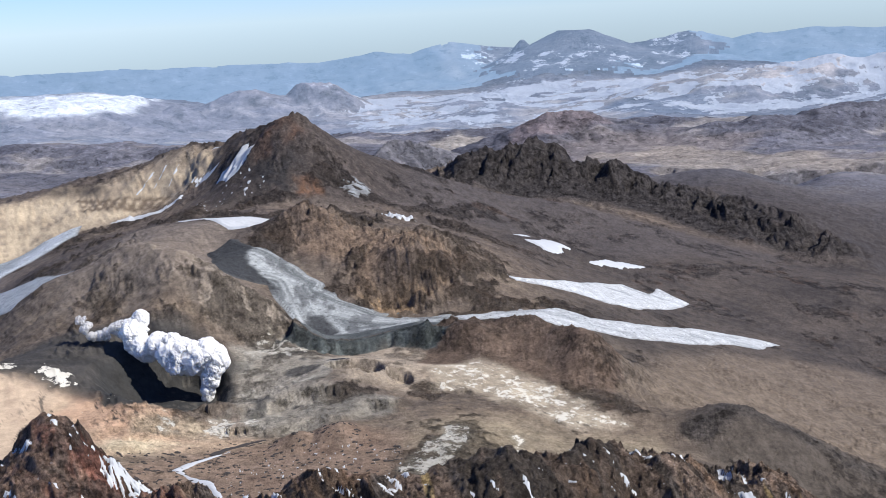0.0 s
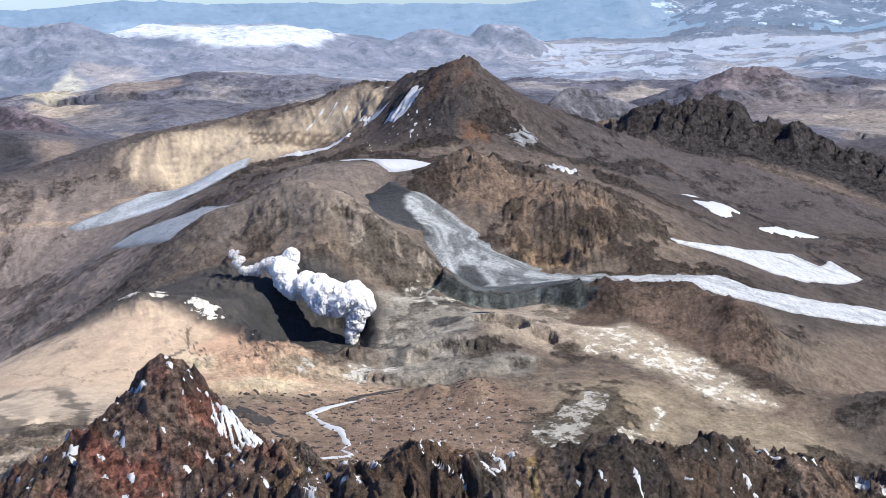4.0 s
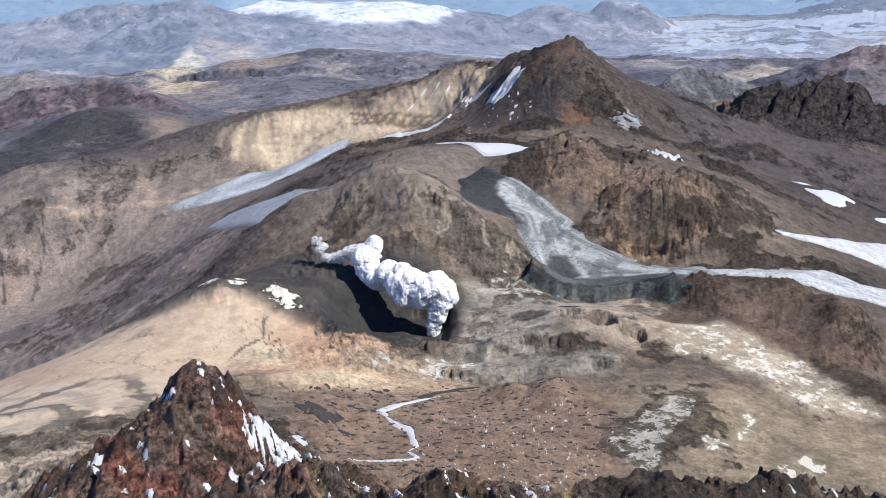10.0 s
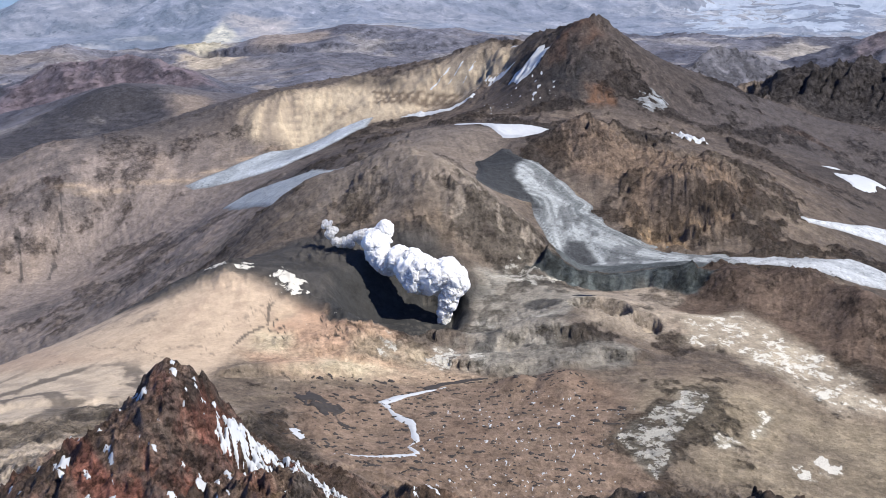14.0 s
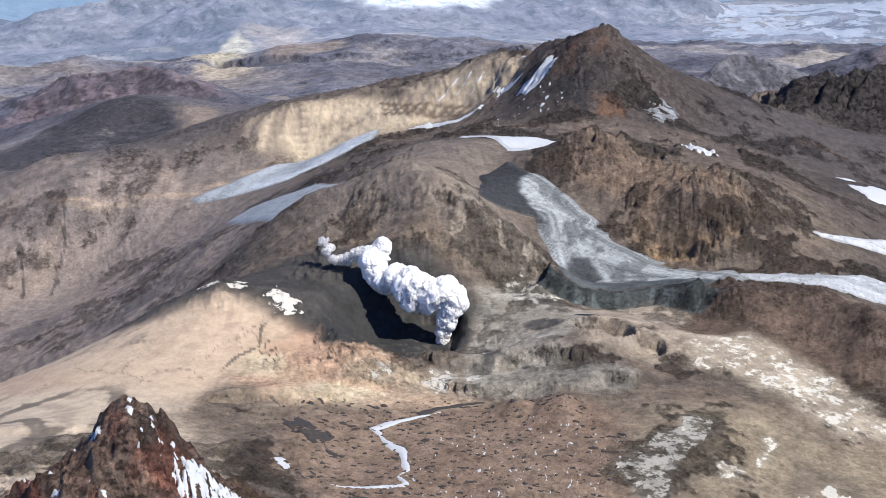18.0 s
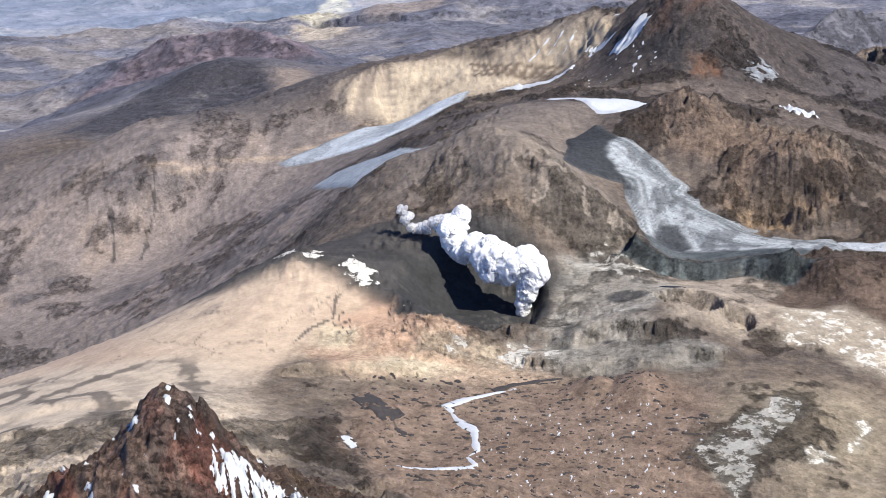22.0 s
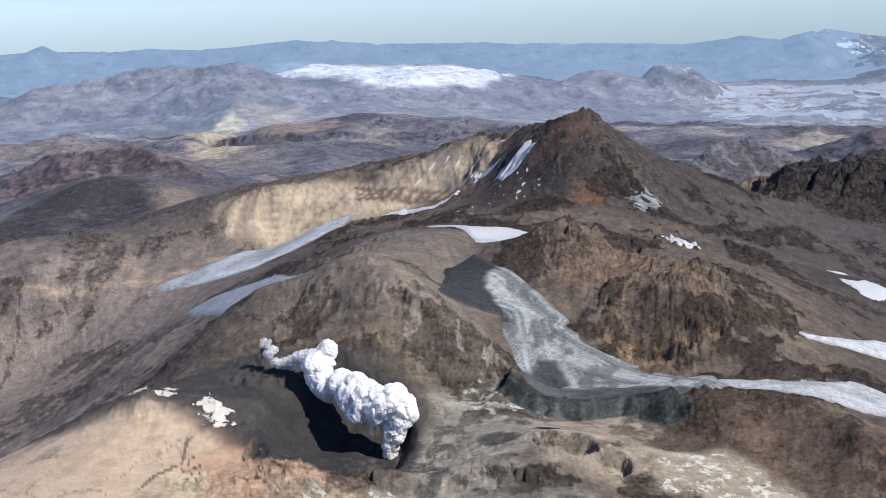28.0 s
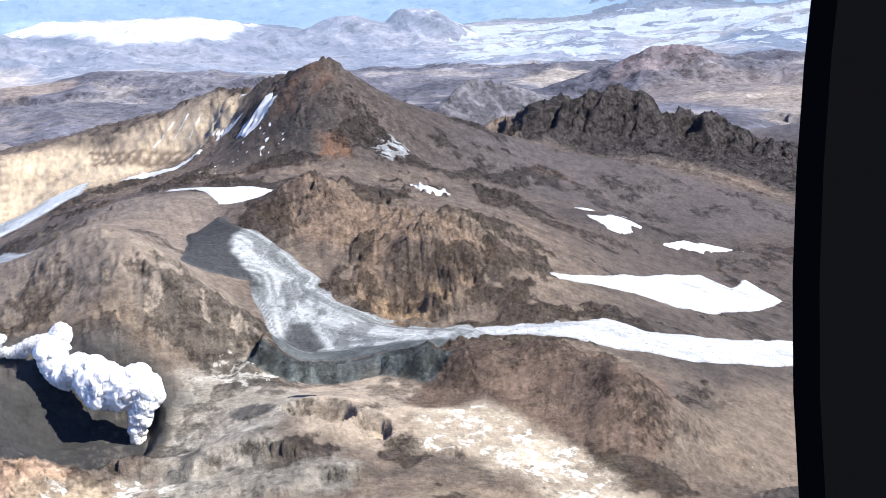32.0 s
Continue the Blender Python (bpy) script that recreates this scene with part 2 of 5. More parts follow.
# ---------------------------------------------------------------- the lie of the land: crests, valley lines and levels
FORMS = {
    "front_ridge": [(-49, 215, 64.2), (-43, 207, 72.2), (-36, 200, 79.2), (-31, 196, 82.2), (-22, 194, 81.2), (-13, 192, 81.2), (-4, 190, 81.2), (1, 189, 82.2), (6, 188, 84.2), (13, 188, 82.2), (22, 188, 80.2), (29, 189, 78.2), (38, 190, 76.2), (46, 192, 75.2), (52, 194, 72.2), (62, 197, 65.2), (71, 200, 65.4), (84, 204, 59.4), (95, 208, 50.4), (104, 212, 42.4), (114, 216, 34.4)],
    "front_face": [(-110, 165, 42), (-60, 158, 46), (-20, 150, 52), (20, 150, 50), (60, 160, 42), (110, 180, 22)],
    "front_foot": [(-170, 60, -10), (-60, 60, -15), (60, 60, -20), (200, 100, -30), (300, 260, -50), (-300, 150, 0)],
    "front_back": [(-45, 260, 40), (0, 265, 26), (50, 280, 18), (-30, 330, 8), (30, 340, -2), (90, 340, -10)],
    "red_peak": [(-97, 252, 83), (-93.5, 261, 75), (-105, 250, 74), (-110, 244, 70.5), (-114, 237, 68), (-140, 232, 48), (-175, 235, 26), (-230, 250, 8), (-139, 330, 30)],
    "red_spur": [(-92, 230, 76), (-90, 205, 62), (-84, 266, 62), (-72, 272, 51), (-57, 277, 44), (-93, 290, 50), (-76, 306, 34), (-56.6, 215, 74), (-34, 217, 70), (-24, 208, 71), (-44, 230, 60), (-72, 235, 62)],
    "red_back": [(-125, 300, 44), (-150, 320, 32), (-110, 340, 22), (-70, 350, 12)],
    "basin": [(21, 409, -2), (14, 394, -3), (-63, 421, 0), (-77, 416, 0), (42, 451, 2), (88, 458, -9), (64, 423, -8), (-105, 437, 4), (-139, 469, 6), (-74, 495, 0), (-26, 490, -2), (120, 430, -14), (130, 380, -18)],
    "west_slope": [(-196, 397, 12), (-194, 483, 6), (-201, 546, 9), (-260, 470, -10), (-260, 400, -2), (-167, 556, 22), (-139, 501, 9), (-300, 505, -26), (-360, 480, -46), (-420, 440, -62)],
    "west_valley": [(-235, 640, -34), (-300, 640, -62), (-380, 640, -92), (-500, 600, -110)],
    "crater_rim": [(-88, 510, 8), (-57, 539, -1), (-116, 543, 14), (-130, 534, 14), (-52, 572, 5), (-124, 590, 18), (-131, 622, 20), (-98, 601, 20), (-60, 592, 12)],
    "buttress": [(-92, 665, 52), (-80, 657, 52), (-69.5, 638.5, 43.5), (-60, 636, 43), (-49.5, 632, 37.5), (-34.5, 635, 27), (-14.7, 632.7, 10), (-71, 612, 26), (-88, 634, 37), (-55, 614, 22), (-104, 686, 54), (-126, 673, 37), (-158, 700, 33), (-85, 690, 50), (-24, 628, 18), (-36, 608, 11), (-17, 600, 7.8), (-56, 656, 38), (-40, 652, 25), (-62, 700, 36), (-50, 715, 31), (-117, 745, 42), (-140, 735, 30), (-104, 640, 31), (-72, 600, 18), (-120, 650, 30)],
    "shelf": [(-2, 560, 8), (-16, 555, 8), (5, 533, 2), (27, 523, 3), (52, 576, 6), (36, 586, 4), (0, 600, 7), (-30, 585, 8)],
    "east_hill": [(62, 582, 14), (72, 584, 16.5), (84, 586, 13.5), (95, 584, 16), (104, 572, 14), (117, 556, 13), (125, 541, 12.5), (32, 547, 6), (54, 546, 3), (79, 536, 0), (106, 516, -4), (120, 493, -8), (65, 568, 9), (91, 563, 7), (110, 544, 5), (134, 530, -2), (139, 575, -4), (120, 600, -2), (96, 610, 4), (61, 562, 3.6)],
    "dark_hill": [(137, 455, -16), (155, 462, -11), (172, 470, -7), (181, 468, -10), (190, 462, -15), (201, 456, -21), (212, 450, -29), (228, 442, -38), (249, 432, -47), (165, 430, -24), (200, 410, -42), (140, 425, -18), (200, 510, -34), (260, 497, -60), (190, 545, -32), (241, 616, -42), (150, 520, -20), (230, 400, -54)],
    "middle": [(-62, 790, 46), (54, 701, 35), (73, 716, 38), (-39, 736, 34), (-20, 684, 16), (-63, 752, 34), (-22, 805, 42), (-42, 800, 41), (77, 850, 29), (60, 860, 28), (10, 650, 5), (40, 650, 3), (80, 655, 2), (-50, 826, 43.5), (-42, 808, 43.5), (-70, 832, 43.5), (-11, 782, 54), (12, 773, 51), (35, 778, 42), (-15, 750, 36), (9, 742, 33), (30, 735, 33), (25, 687, 10.4), (48, 688, 8), (60, 690, 17), (95, 854, 21), (132, 830, 15.6), (14, 715, 22), (-42, 783, 43.5), (-54, 784, 43.5), (64, 742, 39)],
    "east_slope": [(119, 697, 8), (120, 640, 0), (200, 700, -22), (281, 820, -44), (326, 760, -62), (334, 700, -66), (441, 866, -60), (210, 864, -16), (218, 940, -18), (206, 885, -8), (305, 945, -30), (150, 800, 4), (400, 700, -85), (560, 800, -100)],
    "cone": [(0, 994, 101), (42, 1020, 77), (-36, 1062, 83), (-60, 1015, 49), (29, 936, 46), (-25, 930, 48), (-90, 960, 32), (105, 1060, 45), (80, 960, 34), (0, 1090, 60)],
    "west_rim": [(-96, 1099, 64), (-153, 1102, 41), (-210, 1142, 37), (-279, 1100, 24), (-112, 1066, 30), (-92, 1060, 38), (-182, 1105, 32)],
    "west_bowl": [(-237, 1047, -7), (-193, 930, 6), (-322, 974, -30), (-250, 850, -21), (-154, 1048, 16), (-185, 1010, 10), (-208, 985, 0), (-230, 960, -9), (-120, 960, 22), (-140, 900, 26), (-130, 820, 34), (-200, 800, 4), (-412, 941, -44)],
    "west_wall": [(-347, 968, -33), (-418, 959, -30), (-388, 939, -58), (-398, 897, -79), (-454, 1039, -6), (-368, 1160, 2), (-368, 1260, -7), (-511, 1437, -12), (-560, 1100, -40), (-600, 900, -90)],
    "west_hill": [(-570, 1400, -21), (-532, 1410, -5), (-498, 1410, -12), (-449, 1400, -23), (-499, 1385, -27), (-576, 1200, -44), (-528, 1200, -50), (-478, 1180, -44), (-426, 1200, -28), (-530, 1300, -38)],
    "jagged_ridge": [(140, 1180, 4), (154, 1190, 9), (179, 1200, 25), (205, 1215, 32), (223, 1220, 33), (248, 1225, 34), (266, 1225, 35), (273, 1225, 31), (295, 1225, 23), (330, 1222, 13), (348, 1220, 12), (368, 1215, 3), (391, 1210, -11), (428, 1170, -26), (464, 1110, -36), (491, 1040, -53), (499, 1000, -57)],
    "jagged_foot": [(170, 1150, 9), (219, 1150, -4), (259, 1150, -6), (303, 1145, -14), (332, 1130, -21), (360, 1110, -31), (391, 1070, -41), (426, 1020, -50), (463, 980, -60), (501, 950, -68), (250, 1060, 0), (320, 1020, -22), (160, 980, 14)],
    "jagged_back": [(250, 1350, -20), (431, 1330, -22), (454, 1330, -20), (488, 1330, -16), (515, 1330, -18), (557, 1330, -32), (606, 1330, -47), (638, 1400, -58), (674, 1400, -45), (719, 1400, -46), (786, 1400, -55), (574, 1150, -59), (581, 1080, -75), (551, 980, -91), (700, 1100, -100), (400, 1265, -26), (660, 1560, -95), (500, 1480, -70), (850, 1500, -95)],
    "plain": [(-100, 1350, -20), (50, 1400, -40), (-250, 1400, -30), (-700, 1750, -118), (-500, 1700, -92), (-1000, 1900, -125), (0, 1900, -75), (581, 1800, -75), (900, 1700, -80), (-900, 1600, -125), (-300, 2500, -105), (400, 2500, -105), (1200, 2500, -110), (-1400, 2600, -110), (-868, 2700, -125)],
    "far_plain": [(-541, 3000, -72), (-1800, 3300, -110), (0, 3300, -118), (800, 3300, -112), (1700, 3300, -90), (-300, 3700, -112), (500, 4000, -100), (1200, 3900, -70), (-1000, 4300, -80), (0, 4500, -70), (2300, 3500, -60), (-2400, 3600, -80)],
    "around": [(0, -400, -60), (-700, -200, -90), (700, -200, -90), (-1500, 600, -130), (1500, 600, -130), (0, -2500, -100), (2500, 0, -120), (-2500, 0, -120), (3600, 2800, -40), (-3600, 2800, -40), (3000, -3000, -90), (-3000, -3000, -90)],
}
_p = np.array([q for line in FORMS.values() for q in line], float)
_soft = 6.0 + 0.012 * np.hypot(_p[:, 0], _p[:, 1])


def _kern(x, y):
    return np.sqrt((x[:, None] - _p[None, :, 0]) ** 2 + (y[:, None] - _p[None, :, 1]) ** 2 + _soft[None, :] ** 2)


_k = _kern(_p[:, 0], _p[:, 1])
_n = len(_p)
_sys = np.zeros((_n + 1, _n + 1))
_sys[:_n, :_n], _sys[:_n, _n], _sys[_n, :_n] = _k, 1, 1
_goal = _p[:, 2].copy()
_q, _s2 = _p.astype(np.float32), (_soft ** 2).astype(np.float32)
_w32 = np.linalg.solve(_sys, np.append(_goal, 0)).astype(np.float32)


def lie(x, y):
    """The smooth lie of the land through all crests and levels."""
    out = np.full(x.shape, _w32[_n], np.float32)
    for a in range(0, len(x), 30000):
        xs, ys, part = x[a:a + 30000], y[a:a + 30000], out[a:a + 30000]
        for k in range(_n):
            d = xs - _q[k, 0]
            e = ys - _q[k, 1]
            d *= d
            e *= e
            d += e
            d += _s2[k]
            np.sqrt(d, out=d)
            d *= _w32[k]
            part += d
    return out


def crest(x, y, line, width, jag=0.0, size=60.0, seed=5):
    """Height of a range with that crest line (x, y, z) above the level of its foot, falling off over width."""
    best, top = np.full(x.shape, 1e9), np.zeros(x.shape)
    for (ax, ay, az), (bx, by, bz) in zip(line, line[1:]):
        d, t = seg(x, y, ax, ay, bx, by)
        z = az + (bz - az) * t
        near = d < best
        best, top = np.where(near, d, best), np.where(near, z, top)
    return best / width, top


RANGES = [   # crest lines of the far ranges: width of their flanks, then x, y, z
    (420, [(-2600, 3950, 20), (-2250, 4150, 28), (-1850, 4400, 40), (-1400, 4520, 36), (-1090, 4600, 58), (-760, 4700, 40), (-400, 4720, 34), (-45, 4760, 34), (297, 4760, 20), (501, 4720, 50), (640, 4720, 34), (790, 4710, 74), (985, 4700, 40), (1250, 4600, 20)]),
    (420, [(1250, 4600, 10), (1500, 4520, 40), (1650, 4500, 68), (1800, 4450, 30), (2040, 4330, 60), (2200, 4250, 48), (2350, 4200, 50), (2900, 3900, 30)]),
    (330, [(-1500, 3520, -30), (-1330, 3540, 14), (-1188, 3540, 31), (-1080, 3520, 14), (-979, 3500, 29), (-820, 3480, -18), (-634, 3460, -48)]),
    (300, [(1350, 3500, -30), (1560, 3520, -18), (1710, 3500, -4), (1800, 3480, -22), (1960, 3420, 0), (2300, 3300, -10)]),
    (210, [(-930, 1990, -70), (-850, 1960, -34), (-760, 1950, -22), (-712, 1950, -20), (-650, 1910, -32), (-560, 1850, -62)]),
    (140, [(470, 2440, -60), (560, 2410, -26), (640, 2420, -34), (738, 2400, -55)]),
    (170, [(900, 2320, -60), (1005, 2300, -50), (1160, 2330, -42), (1320, 2300, -60)]),
    (120, [(-650, 2900, -90), (-541, 2980, -66), (-400, 3050, -80), (-250, 3000, -100)]),
    (200, [(-1000, 3250, -100), (-880, 3280, -70), (-780, 3300, -58), (-650, 3200, -80)]),
    (90, [(130, 1640, -20), (170, 1690, 6), (215, 1700, -2), (290, 1700, -30)]),
    (125, [(-420, 1470, -24), (-480, 1448, -12), (-545, 1440, -6), (-610, 1460, -24), (-700, 1500, -48)]),
]
MOUNTS = [   # lone far hills: x, y, top, flat top's radius, foot's radius, outline's power
    (1215, 4520, 90, 62, 620, 1.5), (1030, 4560, 68, 8, 150, 1.2), (1590, 4150, -10, 60, 330, 1.3),
    (9, 4000, -18, 34, 330, 1.5), (226, 4010, -28, 60, 190, 1.2), (-206, 3800, -37, 14, 200, 1.4), (-640, 3950, -14, 300, 640, 1.0),
    (-8, 466, 5, 1, 22, 1.2), (-26, 468, 2, 2, 14, 1.0), (-166, 3960, -88, 10, 90, 1.3), (-295, 3500, -86, 60, 160, 1.2), (-1900, 4300, 62, 6, 380, 1.4),
]
RIBS = [   # craggy crests with gullies down both sides: reach, depth, spacing, then the crest line x, y
    (70, 12.5, 15.0, [(154, 1190), (205, 1215), (266, 1225), (330, 1222), (391, 1208), (440, 1160), (491, 1045)]),
    (60, 3.6, 5.5, [(-49, 215), (-36, 200), (-13, 192), (6, 188), (29, 189), (52, 194), (84, 204), (114, 216)]),
    (50, 3.4, 9.0, [(-175, 235), (-114, 235), (-96, 248)]),
    (40, 2.6, 8.0, [(-96, 248), (-92, 290), (-76, 306)]),
    (36, 3.6, 9.0, [(-20, 765), (18, 756), (60, 724), (74, 700)]),
    (30, 7.5, 7.0, [(74, 716), (60, 690), (46, 678)]),
    (26, 2.2, 7.0, [(-62, 640), (-30, 622), (-12, 630)]),
    (26, 4.5, 7.0, [(-16, 784), (12, 773), (36, 776), (62, 742)]),
    (60, 2.2, 14.0, [(-279, 1100), (-210, 1142), (-153, 1102), (-96, 1099)]),
    (60, 5.5, 12.0, [(-60, 1080), (-30, 1030), (-8, 1000), (0, 950)]),
    (34, 3.6, 8.0, [(66, 582), (95, 580), (112, 540), (118, 512)]),
    (30, 1.6, 8.0, [(140, 500), (177, 492), (212, 504), (260, 497)]),
    (50, 1.4, 12.0, [(-130, 830), (-104, 760), (-104, 690), (-140, 690)]),
]
CLIFFS = [   # rock steps in the far plain: drop, then the brink x, y with the low side towards the volcano
    (14, [(380, 1640), (470, 1700), (560, 1690), (640, 1730)]), (22, [(720, 1740), (820, 1690), (940, 1700), (1100, 1640)]),
    (22, [(60, 1620), (130, 1600), (200, 1610), (300, 1650)]), (12, [(-760, 2850), (-560, 2800), (-380, 2820), (-200, 2860)]),
]
BLUFFS = [   # small rock walls: height, how far back they fade, then the foot x, y with the high side away from the flight
    (3.0, 26, [(-44, 489), (-34, 485), (-20, 489), (-4, 486), (8, 490)]),
    (4.0, 20, [(-60, 515), (-40, 512), (-25, 518), (-12, 512)]),
    (2.5, 18, [(-132, 452), (-118, 458), (-104, 462)]), (2.0, 30, [(-260, 395), (-225, 402), (-190, 404), (-160, 398)]),
    (2.0, 26, [(-200, 372), (-170, 378), (-145, 372)]),
]
ICEBED = [(-24, 604), (-7, 592), (9, 595), (30, 592), (49, 578), (54, 590), (58, 625), (20, 655), (-18, 640)]
FLAT = [   # calm ground: x, y, radius
    (-5, 440, 110), (-60, 560, 60), (92, 545, 42), (-100, 735, 34), (20, 560, 50), (100, 470, 60), (-220, 450, 110), (-30, 700, 45), (-40, 800, 40), (250, 800, 110), (320, 900, 120),
]


GLACIER = [(-66, 750), (-51, 768), (-40, 754), (-21, 740), (-8, 720), (5, 703), (2, 694), (12, 682), (36, 670), (74, 659), (82, 646), (66, 624), (56, 606), (46, 597), (30, 605), (9, 608), (-7, 606), (-15, 618), (-19, 644), (-27, 677), (-31, 693), (-43, 690), (-59, 676)]
TONGUE = [(70, 656), (92, 653), (107, 651), (126, 657), (143, 669), (160, 668), (176, 677), (200, 688), (240, 717), (283, 737), (313, 735), (285, 705), (268, 702), (225, 670), (199, 654), (178, 643), (156, 639), (139, 633), (122, 633), (105, 637), (84, 640)]
EASTSNOW = [(121, 709), (140, 724), (190, 781), (230, 828), (246, 814), (263, 838), (278, 812), (251, 776), (218, 740), (190, 724), (169, 726), (136, 714)]
WESTARM = [(-178, 1052), (-209, 1049), (-235, 1038), (-262, 1027), (-292, 994), (-323, 975), (-312, 966), (-277, 964), (-238, 960), (-205, 980), (-176, 1015)]
WESTICE = [(-148, 760), (-170, 805), (-213, 866), (-245, 893), (-266, 883), (-250, 850), (-215, 788), (-180, 728), (-158, 714)]
SHELFSNOW = [(-96, 844), (-62, 829), (-44, 827), (-21, 820), (-25, 797), (-38, 780), (-53, 782), (-60, 806), (-78, 828)]
ICE_OUTLINES = [GLACIER, TONGUE, EASTSNOW, WESTARM, WESTICE, SHELFSNOW]


def outcrop(x, y):
    """Patches of bare rock that break through the scree, 0 to 1."""
    return smooth(0.06, 0.22, fbm(x, y, 32, 5, 111, 0.62))


def height(x, y):
    x, y = np.asarray(x, np.float32), np.asarray(y, np.float32)
    h = lie(x, y).astype(np.float32)
    r = np.hypot(x, y)
    base = h.copy()
    for width, line in RANGES:
        d, top = crest(x, y, line, width)
        near = d < 1.6
        if near.any():
            xs, ys = x[near], y[near]
            wob = 1 + 0.35 * fbm(xs, ys, width * 0.5, 3, 21)
            p = np.clip(1 - d[near] * wob, 0, 1)
            rise = np.maximum(top[near] - base[near], 0) * (p ** 1.25) * (1 + 0.10 * fbm(xs, ys, width * 0.16, 3, 23) * (p < 0.98))
            h[near] = np.maximum(h[near], base[near] + rise)
    for cx, cy, top, flat, foot, power in MOUNTS:
        d = np.hypot(x - cx, y - cy)
        near = d < foot * 1.4
        xs, ys = x[near], y[near]
        p = 1 - np.clip((d[near] * (1 + 0.18 * fbm(xs, ys, foot * 0.5, 3, 31)) - flat) / (foot - flat), 0, 1)
        h[near] = np.maximum(h[near], base[near] + np.maximum(top - base[near], 0) * p ** power)
    calm = np.zeros(x.shape)
    for cx, cy, rad in FLAT:
        calm = np.maximum(calm, np.exp(-(((x - cx) ** 2 + (y - cy) ** 2) / rad ** 2) ** 2))
    for line in ICE_OUTLINES:
        xs, ys = [q[0] for q in line], [q[1] for q in line]
        box = np.nonzero((x > min(xs) - 9) & (x < max(xs) + 9) & (y > min(ys) - 9) & (y < max(ys) + 9))[0]
        if len(box):
            calm[box] = np.maximum(calm[box], smooth(-9, 3, inside(x[box], y[box], line)))
    # the summit cone stays smooth on its sunny flank
    cone = np.exp(-(((x - 45) ** 2 + (y - 985) ** 2) / 75 ** 2) ** 2)
    near = np.clip(1 - (r - 900) / 600, 0, 1)
    eastern = smooth(110, 170, x) * smooth(1060, 960, y) * smooth(230, 330, r)
    western = smooth(-165, -230, x) * smooth(1060, 1000, y) * smooth(300, 400, r)
    rough = (1 - 0.55 * eastern) * (1 - 0.55 * western) * (1 - 0.92 * calm) * (1 - 0.6 * cone) * (0.4 + 0.6 * smooth(250, 520, r))
    bare = 0.18 + 0.82 * outcrop(x, y)      # scree lies smoother than bare rock
    h += rough * ((ridged(x, y, 95, 4, 3) - 0.5) * 5.0 + (ridged(x, y, 22, 3, 9) - 0.5) * 3.6 * near * bare)
    far = smooth(1100, 2600, r)
    h += far * ((ridged(x, y, 420, 5, 13) - 0.5) * 34.0 + fbm(x, y, 130, 3, 17) * 5.0 + (ridged(x, y, 110, 4, 19) - 0.5) * 15.0 * smooth(0.40, 0.62, ridged(x, y, 600, 2, 29))) * (1 - smooth(3900, 4500, r) * 0.6)
    h += (ridged(x, y, 4.2, 3, 43) - 0.5) * 2.2 * rough * bare * near
    h += fbm(x, y, 9, 3, 41) * (0.15 + 1.8 * rough * bare) * near
    for k, (reach, depth, spacing, line) in enumerate(RIBS):
        xs, ys = [q[0] for q in line], [q[1] for q in line]
        box = np.nonzero((x > min(xs) - reach) & (x < max(xs) + reach) & (y > min(ys) - reach) & (y < max(ys) + reach))[0]
        if not len(box):
            continue
        bx, by = x[box], y[box]
        best = np.full(bx.shape, 1e9, np.float32)
        for p, q in zip(line, line[1:]):
            best = np.minimum(best, seg(bx, by, *p, *q)[0])
        dx, dy = line[-1][0] - line[0][0], line[-1][1] - line[0][1]
        size = math.hypot(dx, dy)
        u, v = (bx * dx + by * dy) / size, (by * dx - bx * dy) / size
        u = u + fbm(bx, by, spacing * 2.6, 4, 53 + k) * spacing * 1.4
        g = 0.0
        for o, amp in ((0.43, 0.9), (1.0, 0.8), (2.1, 0.45), (4.3, 0.24)):
            e = 1 - np.abs(vnoise(u * o / spacing, v * o / (spacing * 3.4), 61 + k + int(o)))
            g = g + amp * (e * e - 0.45)
        h[box] += depth * g * smooth(1.0, 0.35, best / reach) * (0.3 + 0.7 * smooth(0.0, 0.22, best / reach)) * (1 - 0.9 * calm[box])
    for drop, line in CLIFFS:
        best, side = np.full(x.shape, 1e9, np.float32), np.zeros(x.shape, np.float32)
        for p, q in zip(line, line[1:]):
            d, t = seg(x, y, *p, *q)
            s = (q[0] - p[0]) * (y - p[1]) - (q[1] - p[1]) * (x - p[0])
            side = np.where(d < best, np.sign(s), side)
            best = np.minimum(best, d)
        w = side * best + 26 * fbm(x, y, 70, 3, 91)
        h -= drop * smooth(8, -8, w) * smooth(190, 40, best)
    for drop, reach, line in BLUFFS:
        xs, ys = [q[0] for q in line], [q[1] for q in line]
        box = np.nonzero((x > min(xs) - reach) & (x < max(xs) + reach) & (y > min(ys) - reach) & (y < max(ys) + reach))[0]
        if not len(box):
            continue
        bx, by = x[box], y[box]
        best, side = np.full(bx.shape, 1e9, np.float32), np.zeros(bx.shape, np.float32)
        for p, q in zip(line, line[1:]):
            d, t = seg(bx, by, *p, *q)
            s = (q[0] - p[0]) * (by - p[1]) - (q[1] - p[1]) * (bx - p[0])
            side = np.where(d < best, np.sign(s), side)
            best = np.minimum(best, d)
        w = side * best + 5.5 * fbm(bx, by, 15, 4, 93)
        h[box] += drop * smooth(-3.6, 3.6, w) * smooth(reach, reach * 0.25, best)
    m = r < 460
